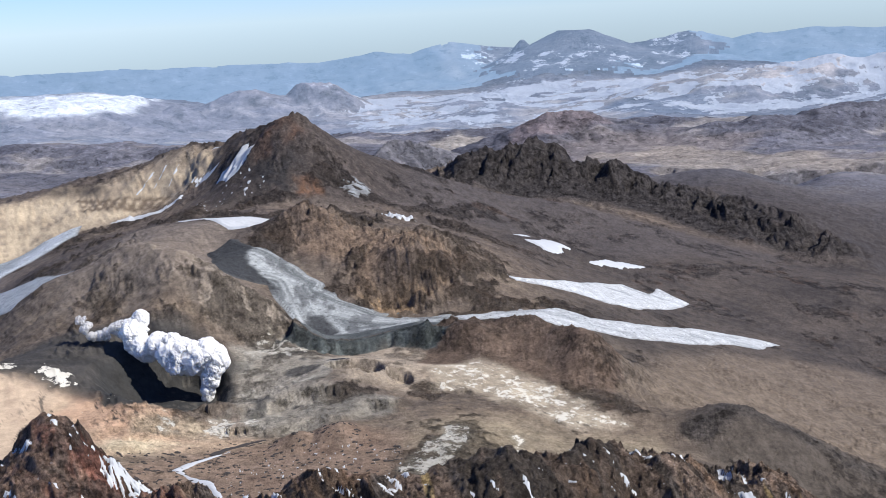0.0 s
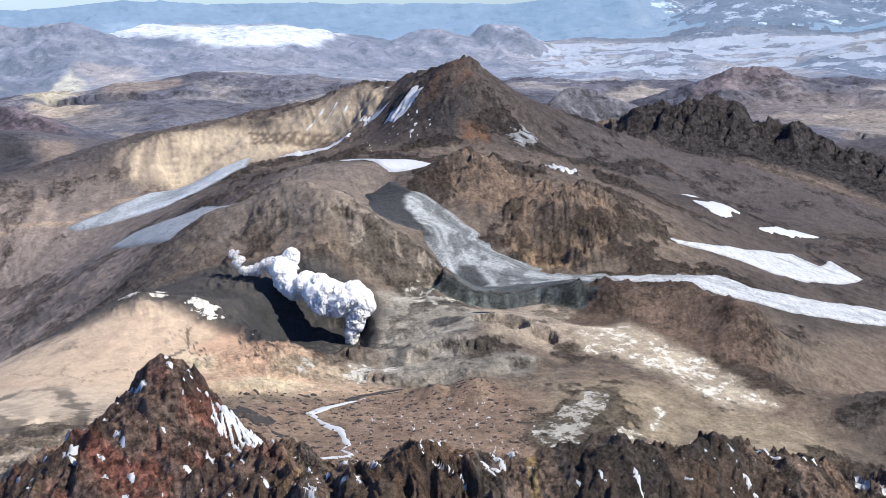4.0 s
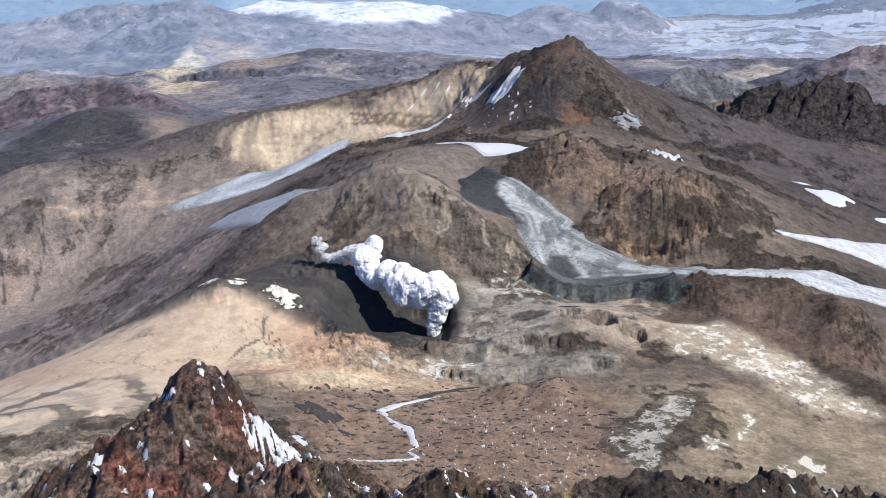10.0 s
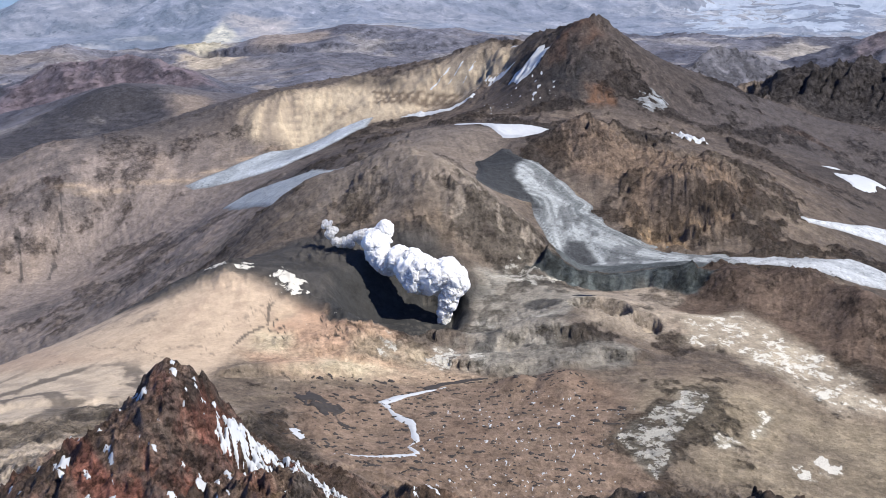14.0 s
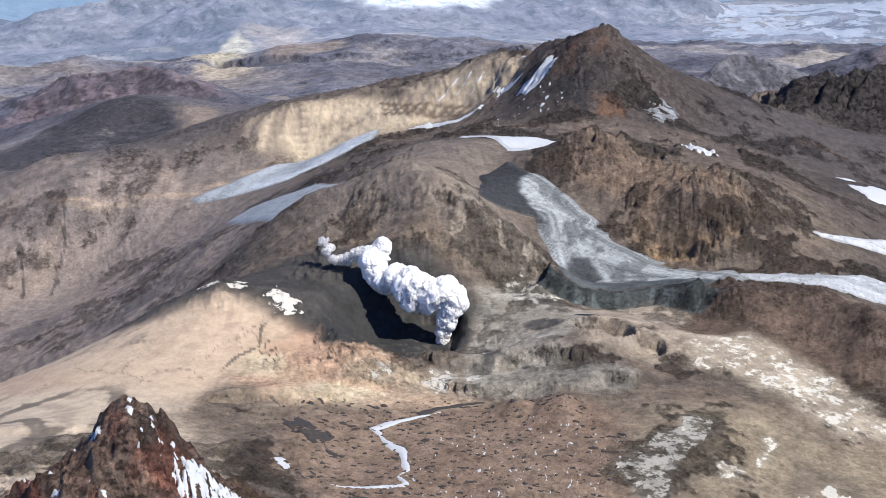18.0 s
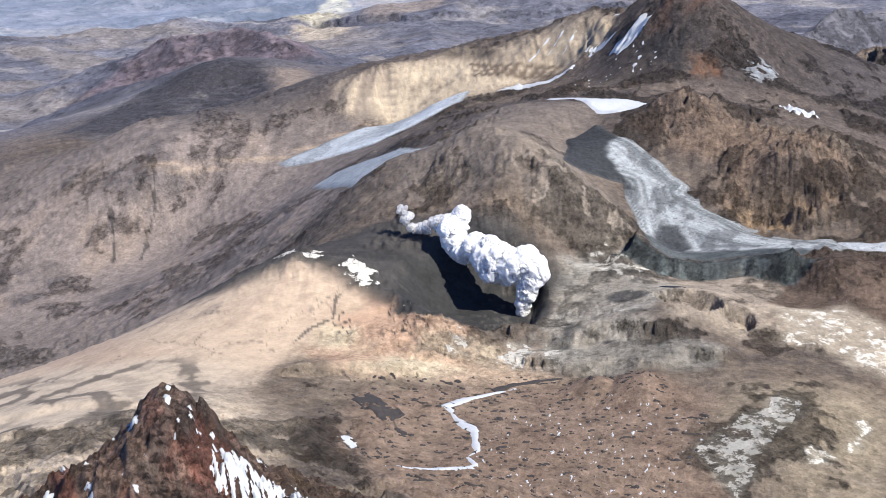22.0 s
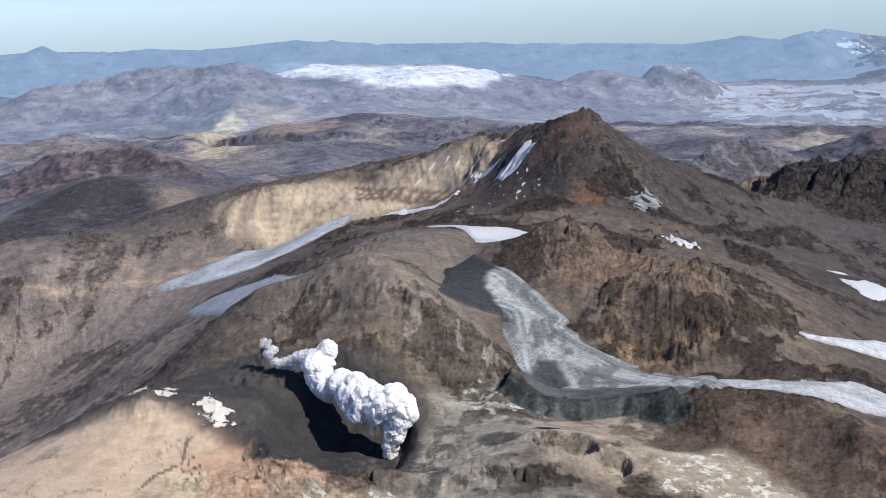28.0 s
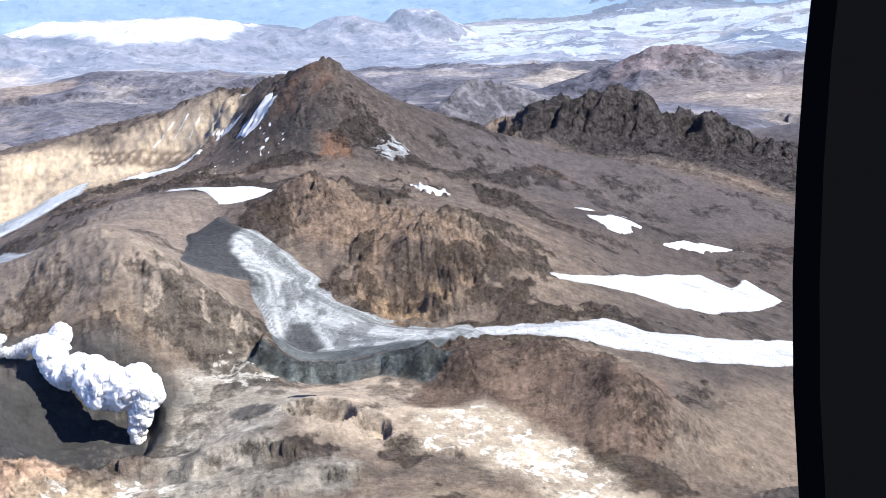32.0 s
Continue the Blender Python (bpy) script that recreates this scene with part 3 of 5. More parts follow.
    if m.any():
        near_rock = smooth(430, 330, r[m])
        h[m] += near_rock * ((ridged(x[m] + 0.5 * y[m], y[m] * 0.8, 15, 5, 121) - 0.5) * 3.4 + (ridged(x[m] * 1.1 + 0.6 * y[m], y[m] * 0.7, 5, 3, 125) - 0.5) * 2.0 + (ridged(x[m] + 0.4 * y[m], y[m] * 0.8, 1.9, 2, 129) - 0.5) * 0.9)
    # outcrops of bare rock that stand proud of the scree
    h += 2.0 * (bare - 0.18) * rough * near * smooth(150, 230, r) * (0.3 + 1.5 * ridged(x, y, 6.5, 3, 115))
    # the glacier's bed ends in a step
    m = (x > -50) & (x < 90) & (y > 560) & (y < 680)
    if m.any():
        bx, by = x[m], y[m]
        d = inside(bx, by, ICEBED) + 1.2 * fbm(bx, by, 7, 3, 95)
        front = np.full(bx.shape, 1e9, np.float32)
        for p, q in zip(ICEBED[:5], ICEBED[1:5]):
            front = np.minimum(front, seg(bx, by, *p, *q)[0])
        h[m] += 6.5 * smooth(0, 3.2, d) * smooth(46, 6, front)
    # the smoking crater: a steep wall on its sunny side, a long ash slope on the other
    cx, cy = x + 86, y - 556
    side = smooth(-18, 18, cx)
    d = np.hypot(cx / (37 - 6 * side), cy / 46) * (1 + 0.06 * fbm(x, y, 22, 3, 71))
    m = d < 1.15
    lip = 0.34 + 0.42 * side[m]
    bowl = smooth(1.03, lip, d[m])
    h[m] = h[m] * (1 - bowl) + (-7 + 1.6 * fbm(x[m], y[m], 16, 2, 73)) * bowl
    # small pits with steep walls
    for px, py, rx, ry, deep in ((7, 539, 15, 11, 10), (26, 532, 7, 7, 6)):
        d = np.hypot((x - px) / rx, (y - py) / ry) * (1 + 0.25 * fbm(x, y, 9, 2, 81))
        h -= deep * smooth(1.05, 0.82, d)
    return h


# the relief of the rock is levelled so that crests and feet keep their heights
for _ in range(2):
    _miss = _p[:, 2] - height(_p[:, 0], _p[:, 1])
    _miss[(np.hypot(_p[:, 0], _p[:, 1]) > 1450) | (np.hypot((_p[:, 0] + 86) / 37, (_p[:, 1] - 556) / 46) < 1.02)] = 0
    _goal += np.clip(_miss, -9, 9)
    _w32 = np.linalg.solve(_sys, np.append(_goal, 0)).astype(np.float32)


# ---------------------------------------------------------------- the sheet of ground
DETAIL = 1.0
CX, CY = 0.0, -40.0
ang = np.radians(np.concatenate([np.arange(-180, -35, 5.0), np.linspace(-35, 35, int(1180 * DETAIL)), np.arange(40, 180, 5.0)]))
rad = np.concatenate([[0.5, 30, 60, 90, 115], np.geomspace(135, 4840, int(960 * DETAIL))])
AA, RR = np.meshgrid(ang, rad)
GX, GY = CX + RR * np.sin(AA), CY + RR * np.cos(AA)
NR, NA = GX.shape
gx, gy = GX.ravel().astype(np.float32), GY.ravel().astype(np.float32)
gz = height(gx, gy)


# ---------------------------------------------------------------- what the ground is made of
def zone(x, y, pts, soft=6.0, wob=6.0, size=18.0, seed=101):
    """How far a place belongs to an outlined area, 0 to 1, with a ragged edge."""
    p = np.array(pts, float)
    pad = soft + wob * 1.5
    out = np.zeros(x.shape, np.float32)
    m = (x > p[:, 0].min() - pad) & (x < p[:, 0].max() + pad) & (y > p[:, 1].min() - pad) & (y < p[:, 1].max() + pad)
    if m.any():
        xs, ys = x[m], y[m]
        out[m] = smooth(-soft, soft, inside(xs, ys, pts) + wob * fbm(xs, ys, size, 4, seed))
    return out


def signed(x, y, pts, pad):
    """Distance into an outline, worked out near it alone."""
    p = np.array(pts, float)
    out = np.full(x.shape, -1e3, np.float32)
    m = (x > p[:, 0].min() - pad) & (x < p[:, 0].max() + pad) & (y > p[:, 1].min() - pad) & (y < p[:, 1].max() + pad)
    out[m] = inside(x[m], y[m], pts)
    return out


def mix(c, colour, k):
    c += (np.array(colour, np.float32) - c) * np.asarray(k, np.float32)[:, None]


TAN = [(-420, 470), (-300, 520), (-240, 545), (-190, 552), (-164, 550), (-145, 546), (-118, 535), (-112, 515), (-141, 495), (-150, 440), (-165, 400), (-190, 380), (-260, 360), (-420, 350)]
PINK = [(-139, 502), (-130, 540), (-112, 528), (-89, 508), (-74, 502), (-49, 506), (-43, 482), (-71, 469), (-111, 455), (-136, 477)]
ASH = [(-250, 548), (-205, 590), (-175, 622), (-150, 628), (-125, 625), (-100, 612), (-78, 606), (-62, 596), (-53, 575), (-57, 539), (-81, 518), (-108, 517), (-122, 524), (-140, 537), (-165, 540), (-200, 532)]
YELLOW = [(-300, 1090), (-248, 1108), (-207, 1128), (-179, 1112), (-142, 1106), (-102, 1104), (-70, 1085), (-57, 1047), (-110, 1055), (-169, 1042), (-235, 1025), (-285, 1050)]
RUBBLE = [(-54, 596), (-26, 604), (0, 568), (2, 547), (-17, 534), (-9, 508), (-29, 490), (-50, 505), (-56, 571)]
PALE = [(45, 545), (68, 553), (91, 526), (106, 511), (112, 493), (122, 471), (98, 468), (83, 486), (63, 508), (44, 515)]
WHITE = [(10, 416), (18, 429), (29, 444), (36, 452), (48, 457), (46, 444), (38, 431), (32, 423), (28, 405), (23, 390), (17, 398), (14, 408)]
RING = [(43, 425), (47, 429), (55, 426), (63, 439), (66, 456), (69, 449), (62, 430), (52, 421), (46, 416)]
RED = [(-200, 235), (-140, 262), (-96, 290), (-80, 318), (-58, 310), (-45, 262), (-44, 215), (-44, 150), (-110, 110), (-210, 150)]
FRONT = [(-66, 225), (-40, 225), (20, 222), (60, 238), (120, 270), (180, 230), (150, 120), (-50, 110)]
DARKHILL = [(150, 470), (168, 488), (187, 485), (205, 488), (222, 476), (233, 458), (262, 450), (310, 425), (290, 375), (200, 390), (150, 435)]
JAGGED = [(138, 1178), (170, 1225), (266, 1260), (350, 1252), (410, 1232), (470, 1150), (515, 1050), (520, 990), (480, 985), (440, 1012), (391, 1068), (360, 1108), (332, 1128), (303, 1142), (259, 1146), (219, 1148), (170, 1150)]
CONE = [(-75, 985), (-50, 1080), (10, 1120), (80, 1080), (130, 1040), (110, 960), (50, 915), (-20, 905), (-60, 925)]
BUTTRESS = [(-72, 640), (-66, 660), (-50, 664), (-36, 664), (-24, 640), (-11, 618), (-20, 604), (-42, 606), (-66, 615)]
EASTHILL = [(40, 552), (44, 582), (60, 622), (90, 616), (125, 625), (155, 605), (150, 560), (137, 525), (120, 500), (104, 517), (90, 534), (70, 552)]
CRAG = [(-30, 760), (0, 785), (30, 770), (70, 735), (90, 710), (78, 680), (40, 674), (20, 690), (25, 720), (0, 735)]
WALL_W = [(-600, 900), (-430, 1045), (-340, 1030), (-300, 960), (-240, 850), (-200, 760), (-260, 690), (-420, 760), (-600, 800)]

BASIN = [(-110, 445), (-60, 470), (-10, 478), (20, 450), (8, 410), (20, 385), (0, 330), (-60, 340), (-110, 390)]
gr = np.hypot(gx, gy)
flow = Flow(-700, 700, 60, 1400, 4.0)
near_v = (gr < 1390) & (np.abs(gx) < 700) & (gy > 60)
lines, wisps_v = np.zeros(len(gx), np.float32), np.zeros(len(gx), np.float32)
lines[near_v] = flow.streaks(gx[near_v], gy[near_v], 1.9, 22, 233)
wisps_v[near_v] = flow.streaks(gx[near_v], gy[near_v], 5.5, 60, 235)
# rills worn down the slopes, but not under the ice
GZ = np.asarray(gz).reshape(NR, NA)
fall = np.hypot(np.gradient(GZ, axis=0) / np.gradient(RR, axis=0), np.gradient(GZ, axis=1) / (RR * np.gradient(AA, axis=1))).ravel()
clear_ice = np.ones(len(gx), np.float32)
for line in ICE_OUTLINES:
    clear_ice *= 1 - smooth(-16, 0, signed(gx, gy, line, 20))
gz = gz + near_v * clear_ice * smooth(0.10, 0.45, fall) * smooth(140, 260, gr) * (0.40 * np.clip(wisps_v, -2, 2) + 0.20 * np.clip(lines, -2, 2)) * (1 - 0.7 * zone(gx, gy, TAN, 12, 0)) * (1 - 0.5 * zone(gx, gy, EASTHILL, 8, 0)) * (1 - 0.8 * zone(gx, gy, BASIN, 10, 0)) * (1 - 0.6 * zone(gx, gy, CONE, 12, 0))
gh = np.asarray(gz)
GZ = gh.reshape(NR, NA)
dz_r = np.gradient(GZ, axis=0) / np.gradient(RR, axis=0)
dz_a = np.gradient(GZ, axis=1) / (RR * np.gradient(AA, axis=1))
steep = np.hypot(dz_r, dz_a).ravel().astype(np.float32)

cols = np.empty((len(gx), 3), np.float32)
cols[:] = (0.150, 0.116, 0.090)
n1, n2, n3 = fbm(gx, gy, 150, 4, 201), fbm(gx, gy, 38, 4, 211), fbm(gx, gy, 9, 4, 221)
streak = 0.22 * wisps_v + 0.08 * lines                            # long wisps of scree and ash
mix(cols, (0.098, 0.082, 0.072), np.clip(0.45 + 0.9 * n1, 0, 1))
mix(cols, (0.200, 0.150, 0.110), np.clip(0.9 * n2 - 0.1 * n1, 0, 0.7))
mix(cols, (0.085, 0.072, 0.066), np.clip(1.3 * streak, 0, 0.6))
mix(cols, (0.230, 0.185, 0.140), np.clip(-1.4 * streak - 0.2, 0, 0.6))
# eastern slopes: long dark lava tongues
east = smooth(105, 190, gx) * smooth(300, 400, gy) * smooth(1150, 950, gy)
lava = 0.7 * fbm(gx * 0.5 + gy * 0.35, gy * 1.0 - gx * 0.5, 40, 5, 241) + 0.07 * wisps_v
mix(cols, (0.074, 0.062, 0.055), 0.88 * east)
mix(cols, (0.050, 0.043, 0.040), east * np.clip(2.4 * lava, 0, 0.8))
mix(cols, (0.112, 0.091, 0.076), east * np.clip(-2.2 * lava - 0.2, 0, 0.7))
# basin: red-brown lava dotted with stones
zb = zone(gx, gy, BASIN, 8, 10, 30, 251)
mix(cols, (0.222, 0.158, 0.120), 0.8 * zb)
mix(cols, (0.160, 0.110, 0.084), zb * np.clip(1.2 * n2 + 0.6 * n3, 0, 0.7))
mix(cols, (0.290, 0.215, 0.160), zb * np.clip(-1.4 * n2 - 0.25, 0, 0.7) * smooth(-20, -90, gx))
WASTE = [(20, 455), (60, 470), (130, 460), (140, 420), (90, 380), (30, 385)]
zw = zone(gx, gy, WASTE, 10, 12, 30, 257)
mix(cols, (0.250, 0.205, 0.150), zw * np.clip(0.7 + 1.0 * n2, 0, 0.9))
mix(cols, (0.150, 0.122, 0.098), zw * np.clip(1.6 * fbm(gx, gy, 20, 4, 259) - 0.1, 0, 0.7))
# the pale western valley side, streaked with darker scree
zx = smooth(-185, -240, gx + 25 * n1) * smooth(1120, 980, gy) * smooth(430, 480, gy)
mix(cols, (0.255, 0.212, 0.182), 0.66 * zx)
mix(cols, (0.160, 0.138, 0.122), zx * smooth(0.30, 0.45, 0.8 * fbm(gx * 0.6 + gy * 0.25, gy - gx * 0.6, 22, 5, 255) + 0.12 * wisps_v) * 0.75)
# tan western slope and the pink ground before the crater
zt = zone(gx, gy, TAN, 10, 12, 45, 261)
mix(cols, (0.450, 0.348, 0.262), 0.97 * zt)
mix(cols, (0.510, 0.410, 0.315), zt * np.clip(1.2 * fbm(gx, gy * 0.5, 60, 4, 263) + 0.14 * wisps_v, 0, 0.8))
TANRUST = [(-178, 470), (-180, 515), (-163, 538), (-142, 540), (-136, 510), (-147, 482)]
zn = zone(gx, gy, TANRUST, 9, 9, 22, 262)
mix(cols, (0.330, 0.245, 0.190), 0.75 * zn * np.clip(0.6 + 0.35 * wisps_v, 0, 1))
mix(cols, (0.390, 0.285, 0.215), zt * np.clip(1.6 * fbm(gx + gy, gy * 0.4, 50, 4, 265), 0, 0.7))
dark = fbm(gx * 0.55 + gy * 0.2, gy - gx * 0.6, 12, 4, 267)
mix(cols, (0.200, 0.165, 0.140), zt * smooth(0.30, 0.44, dark) * 0.6 * smooth(450, 530, gy) * smooth(-150, -165, gx))
brow = smooth(13, 2, np.minimum(seg(gx, gy, -300, 530, -193, 551)[0], seg(gx, gy, -193, 551, -163, 549)[0]) + 6 * n2)
mix(cols, (0.120, 0.118, 0.108), 0.75 * brow * np.clip(0.6 + 0.5 * lines, 0, 1))
zp = zone(gx, gy, PINK, 8, 10, 24, 271)
mix(cols, (0.420, 0.310, 0.225), 0.9 * zp)
mix(cols, (0.500, 0.420, 0.300), zp * np.clip(2.0 * fbm(gx, gy, 22, 4, 273), 0, 0.85))
mix(cols, (0.400, 0.250, 0.175), zp * np.clip(2.0 * fbm(gx, gy, 30, 3, 275) - 0.2, 0, 0.6))
crack = 1 - np.abs(fbm(gx, gy, 20, 4, 277))
mix(cols, (0.055, 0.048, 0.045), np.maximum(zp, 0.5 * zt) * smooth(0.975, 0.995, crack) * smooth(0.0, 0.3, fbm(gx, gy, 40, 2, 279)))
BLUFF = [(-98, 484), (-60, 487), (-28, 484), (16, 484), (20, 500), (-10, 503), (-60, 503), (-98, 498)]
zk = zone(gx, gy, BLUFF, 4, 5, 14, 287)
mix(cols, (0.220, 0.205, 0.180), 0.75 * zk * smooth(-70, -45, gx))
mix(cols, (0.360, 0.300, 0.220), 0.6 * zk * smooth(-50, -75, gx))
mix(cols, (0.085, 0.080, 0.074), 0.7 * zk * smooth(0.15, 0.4, fbm(gx, gy, 10, 5, 289)))
# grey rubble beside the crater, with bleached rock
zr = zone(gx, gy, RUBBLE, 8, 12, 20, 281)
mix(cols, (0.300, 0.270, 0.230), 0.9 * zr)
mix(cols, (0.340, 0.315, 0.275), zr * smooth(0.15, 0.4, fbm(gx, gy, 13, 4, 283)))
mix(cols, (0.090, 0.085, 0.080), zr * smooth(0.2, 0.42, fbm(gx, gy, 17, 4, 285)))
SHELF = [(-30, 610), (0, 604), (40, 590), (55, 575), (48, 540), (30, 515), (2, 520), (0, 560)]
zs = zone(gx, gy, SHELF, 8, 8, 20, 287)
mix(cols, (0.350, 0.290, 0.232), 0.88 * zs)
mix(cols, (0.240, 0.200, 0.168), zs * np.clip(2.0 * fbm(gx, gy * 2, 18, 4, 289), 0, 0.7))
crusted = np.zeros(len(gx), np.float32)
for outline, seed in ((WHITE, 301), (RING, 303)):
    zv = zone(gx, gy, outline, 2.0, 4, 9, seed)
    mix(cols, (0.300, 0.275, 0.225), 0.6 * zv)
    crusted = np.maximum(crusted, 0.50 * zv)
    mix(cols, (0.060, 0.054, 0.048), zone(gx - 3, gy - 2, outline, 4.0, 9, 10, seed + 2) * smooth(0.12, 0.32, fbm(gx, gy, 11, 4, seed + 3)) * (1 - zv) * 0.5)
for cx, cy, r, seed in ((-133, 540, 8, 311), (-140, 551, 6, 313), (84, 416, 5, 315), (75, 408, 4, 317), (-30, 596, 12, 319), (-18, 588, 8, 321), (-60, 498, 9, 323), (-82, 497, 6, 325), (-45, 498, 7, 327), (-175, 561, 7, 329), (-160, 556, 5, 331)):
    d = np.hypot((gx - cx) / r, (gy - cy) / (r * 1.6))
    m = d < 1.6
    k = smooth(1.0, 0.5, d[m] + 0.9 * fbm(gx[m], gy[m], r * 0.6, 4, seed))
    c = cols[m]
    mix(c, (0.42, 0.39, 0.33), 0.4 * k)
    cols[m] = c
    crusted[m] = np.maximum(crusted[m], (0.62 if cx < -100 or cx > 50 else 0.42) * k)
# yellow layered cliff of the old rim
zy = zone(gx, gy, YELLOW, 14, 12, 30, 341)
mix(cols, (0.330, 0.265, 0.195), 0.92 * zy)
mix(cols, (0.580, 0.465, 0.315), zy * smooth(-0.3, 0.5, 0.2 * wisps_v + 0.10 * lines + 0.45 * smooth(-270, -200, gx) - 0.25 * smooth(28, 38, gh)))
bands = vnoise(gh * 0.27 + 0.4 * n2, gx * 0.006, 345) + 0.2
mix(cols, (0.130, 0.092, 0.066), zy * smooth(-0.1, 0.3, bands) * smooth(6, 18, gh) * 0.2)
for s, wide in ((0.0, 3.2), (0.42, 2.4), (0.8, 3.4)):
    ledge = [(-184 + 5 * s, 1099 - 22 * s), (-155 + 2 * s, 1081 - 14 * s), (-131 + 3 * s, 1073 - 16 * s), (-104 - 3 * s, 1063 - 15 * s)]
    d = np.full(len(gx), 1e9, np.float32)
    for a, b in zip(ledge, ledge[1:]):
        d = np.minimum(d, seg(gx, gy, *a, *b)[0])
    mix(cols, (0.110, 0.078, 0.056), 0.85 * smooth(wide, 0.4 * wide, d + 1.0 * n3 + 0.6 * n2))
mix(cols, (0.240, 0.190, 0.140), zy * smooth(0.1, 0.45, 0.32 * lines) * 0.4)
mix(cols, (0.060, 0.050, 0.045), zy * smooth(30, 37, gh + 3 * n2) * smooth(-150, -175, gx))
# western wall of the valley
zl = zone(gx, gy, WALL_W, 30, 20, 60, 351)
mix(cols, (0.265, 0.215, 0.182), 0.85 * zl)
mix(cols, (0.125, 0.108, 0.100), 0.8 * zl * smooth(0.05, 0.4, fbm(gx, gy, 55, 4, 353) + 0.3 * n3))
mix(cols, (0.300, 0.235, 0.185), zl * smooth(0.1, 0.5, fbm(gx * 1.3, gy * 0.6, 40, 4, 355)) * 0.8)
RIMSIDE = [(-640, 1320), (-450, 1035), (-390, 1022), (-352, 1050), (-300, 1105), (-380, 1250), (-420, 1420), (-640, 1420)]
zrim = zone(gx, gy, RIMSIDE, 20, 20, 60, 358)
mix(cols, (0.108, 0.094, 0.088), 0.88 * zrim)
strata = np.minimum(np.minimum(seg(gx, gy, -420, 962, -350, 980)[0], seg(gx, gy, -350, 980, -320, 987)[0]), np.minimum(seg(gx, gy, -320, 987, -282, 1003)[0], seg(gx, gy, -282, 1003, -258, 1029)[0]))
mix(cols, (0.420, 0.320, 0.225), 0.8 * smooth(12, 3, strata + 8 * n2) * np.clip(0.5 + 0.5 * np.sin(gh * 1.1 + 3 * n2), 0.1, 1))
# dark summit cone with a rusty core
zc = zone(gx, gy, CONE, 14, 10, 30, 361)
mix(cols, (0.064, 0.053, 0.047), 0.88 * zc)
mix(cols, (0.140, 0.078, 0.052), zc * smooth(30, 5, np.hypot(gx + 8, gy - 985)) * smooth(0, 0.4, n2 + 0.3))
mix(cols, (0.190, 0.100, 0.056), zc * smooth(15, 5, np.hypot(gx - 12, (gy - 925) * 0.6) + 10 * n3) * 0.7)
mix(cols, (0.036, 0.034, 0.034), 0.9 * zc * smooth(0.50, 0.68, ridged(gx, gy * 0.6, 26, 4, 363)) * smooth(34, 8, np.hypot(gx + 14, (gy - 945) * 0.6)))
mix(cols, (0.115, 0.092, 0.078), zc * smooth(0.5, 1.8, wisps_v) * 0.6)
mix(cols, (0.050, 0.044, 0.042), zc * smooth(0.6, 1.8, -lines) * 0.5)
EASTCONE = [(110, 1040), (180, 1080), (330, 1060), (430, 980), (300, 930), (160, 930), (90, 940)]
mix(cols, (0.088, 0.076, 0.072), 0.75 * zone(gx, gy, EASTCONE, 25, 20, 50, 367))
EASTDARK = [(380, 1260), (450, 1360), (640, 1450), (900, 1480), (900, 1100), (700, 960), (540, 930), (500, 1010), (440, 1130)]
zed = zone(gx, gy, EASTDARK, 20, 20, 60, 369)
mix(cols, (0.056, 0.050, 0.050), 0.85 * zed)
zj = zone(gx, gy, JAGGED, 12, 8, 30, 371)
mix(cols, (0.056, 0.049, 0.046), zj * np.clip(0.78 + 1.2 * steep - 0.2 * n2, 0.3, 0.97))
# buttress, crags, eastern hill
zu = zone(gx, gy, BUTTRESS, 5, 5, 12, 381)
mix(cols, (0.285, 0.240, 0.195), 0.85 * zu)
mix(cols, (0.120, 0.095, 0.078), zu * smooth(0.62, 0.78, ridged(gx * 1.2, gy * 0.6, 14, 4, 384)) * 0.8)
mix(cols, (0.450, 0.400, 0.320), zu * smooth(0.25, 0.5, fbm(gx * 1.3, gy * 0.5, 12, 4, 383)))
zg = zone(gx, gy, CRAG, 8, 6, 18, 385)
mix(cols, (0.215, 0.152, 0.108), 0.8 * zg)
mix(cols, (0.330, 0.225, 0.130), zg * smooth(20, 6, gh + 3 * n2) * 0.8)
# shade of the crag's steep faces put into the colour
mix(cols, (0.095, 0.072, 0.058), 0.6 * zg * smooth(0.7, 1.2, steep))
# bleached ground in long blotches
zq = zone(gx, gy, PALE, 6, 7, 20, 291)
blot = 0.8 * fbm(gx + 0.5 * gy, gy * 0.7 - 0.3 * gx, 9, 5, 293) + 0.10 * lines
mix(cols, (0.310, 0.262, 0.208), 0.9 * zq)
mix(cols, (0.350, 0.300, 0.238), zq * smooth(-0.12, 0.04, blot))
crusted = np.maximum(crusted, zq * (0.34 + 0.14 * smooth(-0.2, 0.2, blot)))
zh = zone(gx, gy, EASTHILL, 2.5, 5, 16, 387)
mix(cols, (0.118, 0.084, 0.066), 0.92 * zh)
mix(cols, (0.100, 0.076, 0.062), zh * smooth(0.55, 0.70, ridged(gx, gy, 20, 4, 389)) * 0.5)
mix(cols, (0.150, 0.112, 0.090), zh * smooth(0.6, 1.8, wisps_v) * 0.6)
zd = zone(gx, gy, DARKHILL, 5, 6, 24, 391)
zlow = zone(gx, gy, [(158, 482), (190, 486), (225, 462), (270, 452), (400, 450), (480, 600), (420, 690), (300, 690), (200, 635), (150, 560)], 14, 12, 40, 393)
mix(cols, (0.165, 0.130, 0.102), 0.75 * zlow)
mix(cols, (0.076, 0.064, 0.056), 0.92 * zd)
mix(cols, (0.120, 0.098, 0.080), zd * smooth(0.5, 1.8, wisps_v) * 0.6)
brink = np.full(len(gx), 1e9, np.float32)
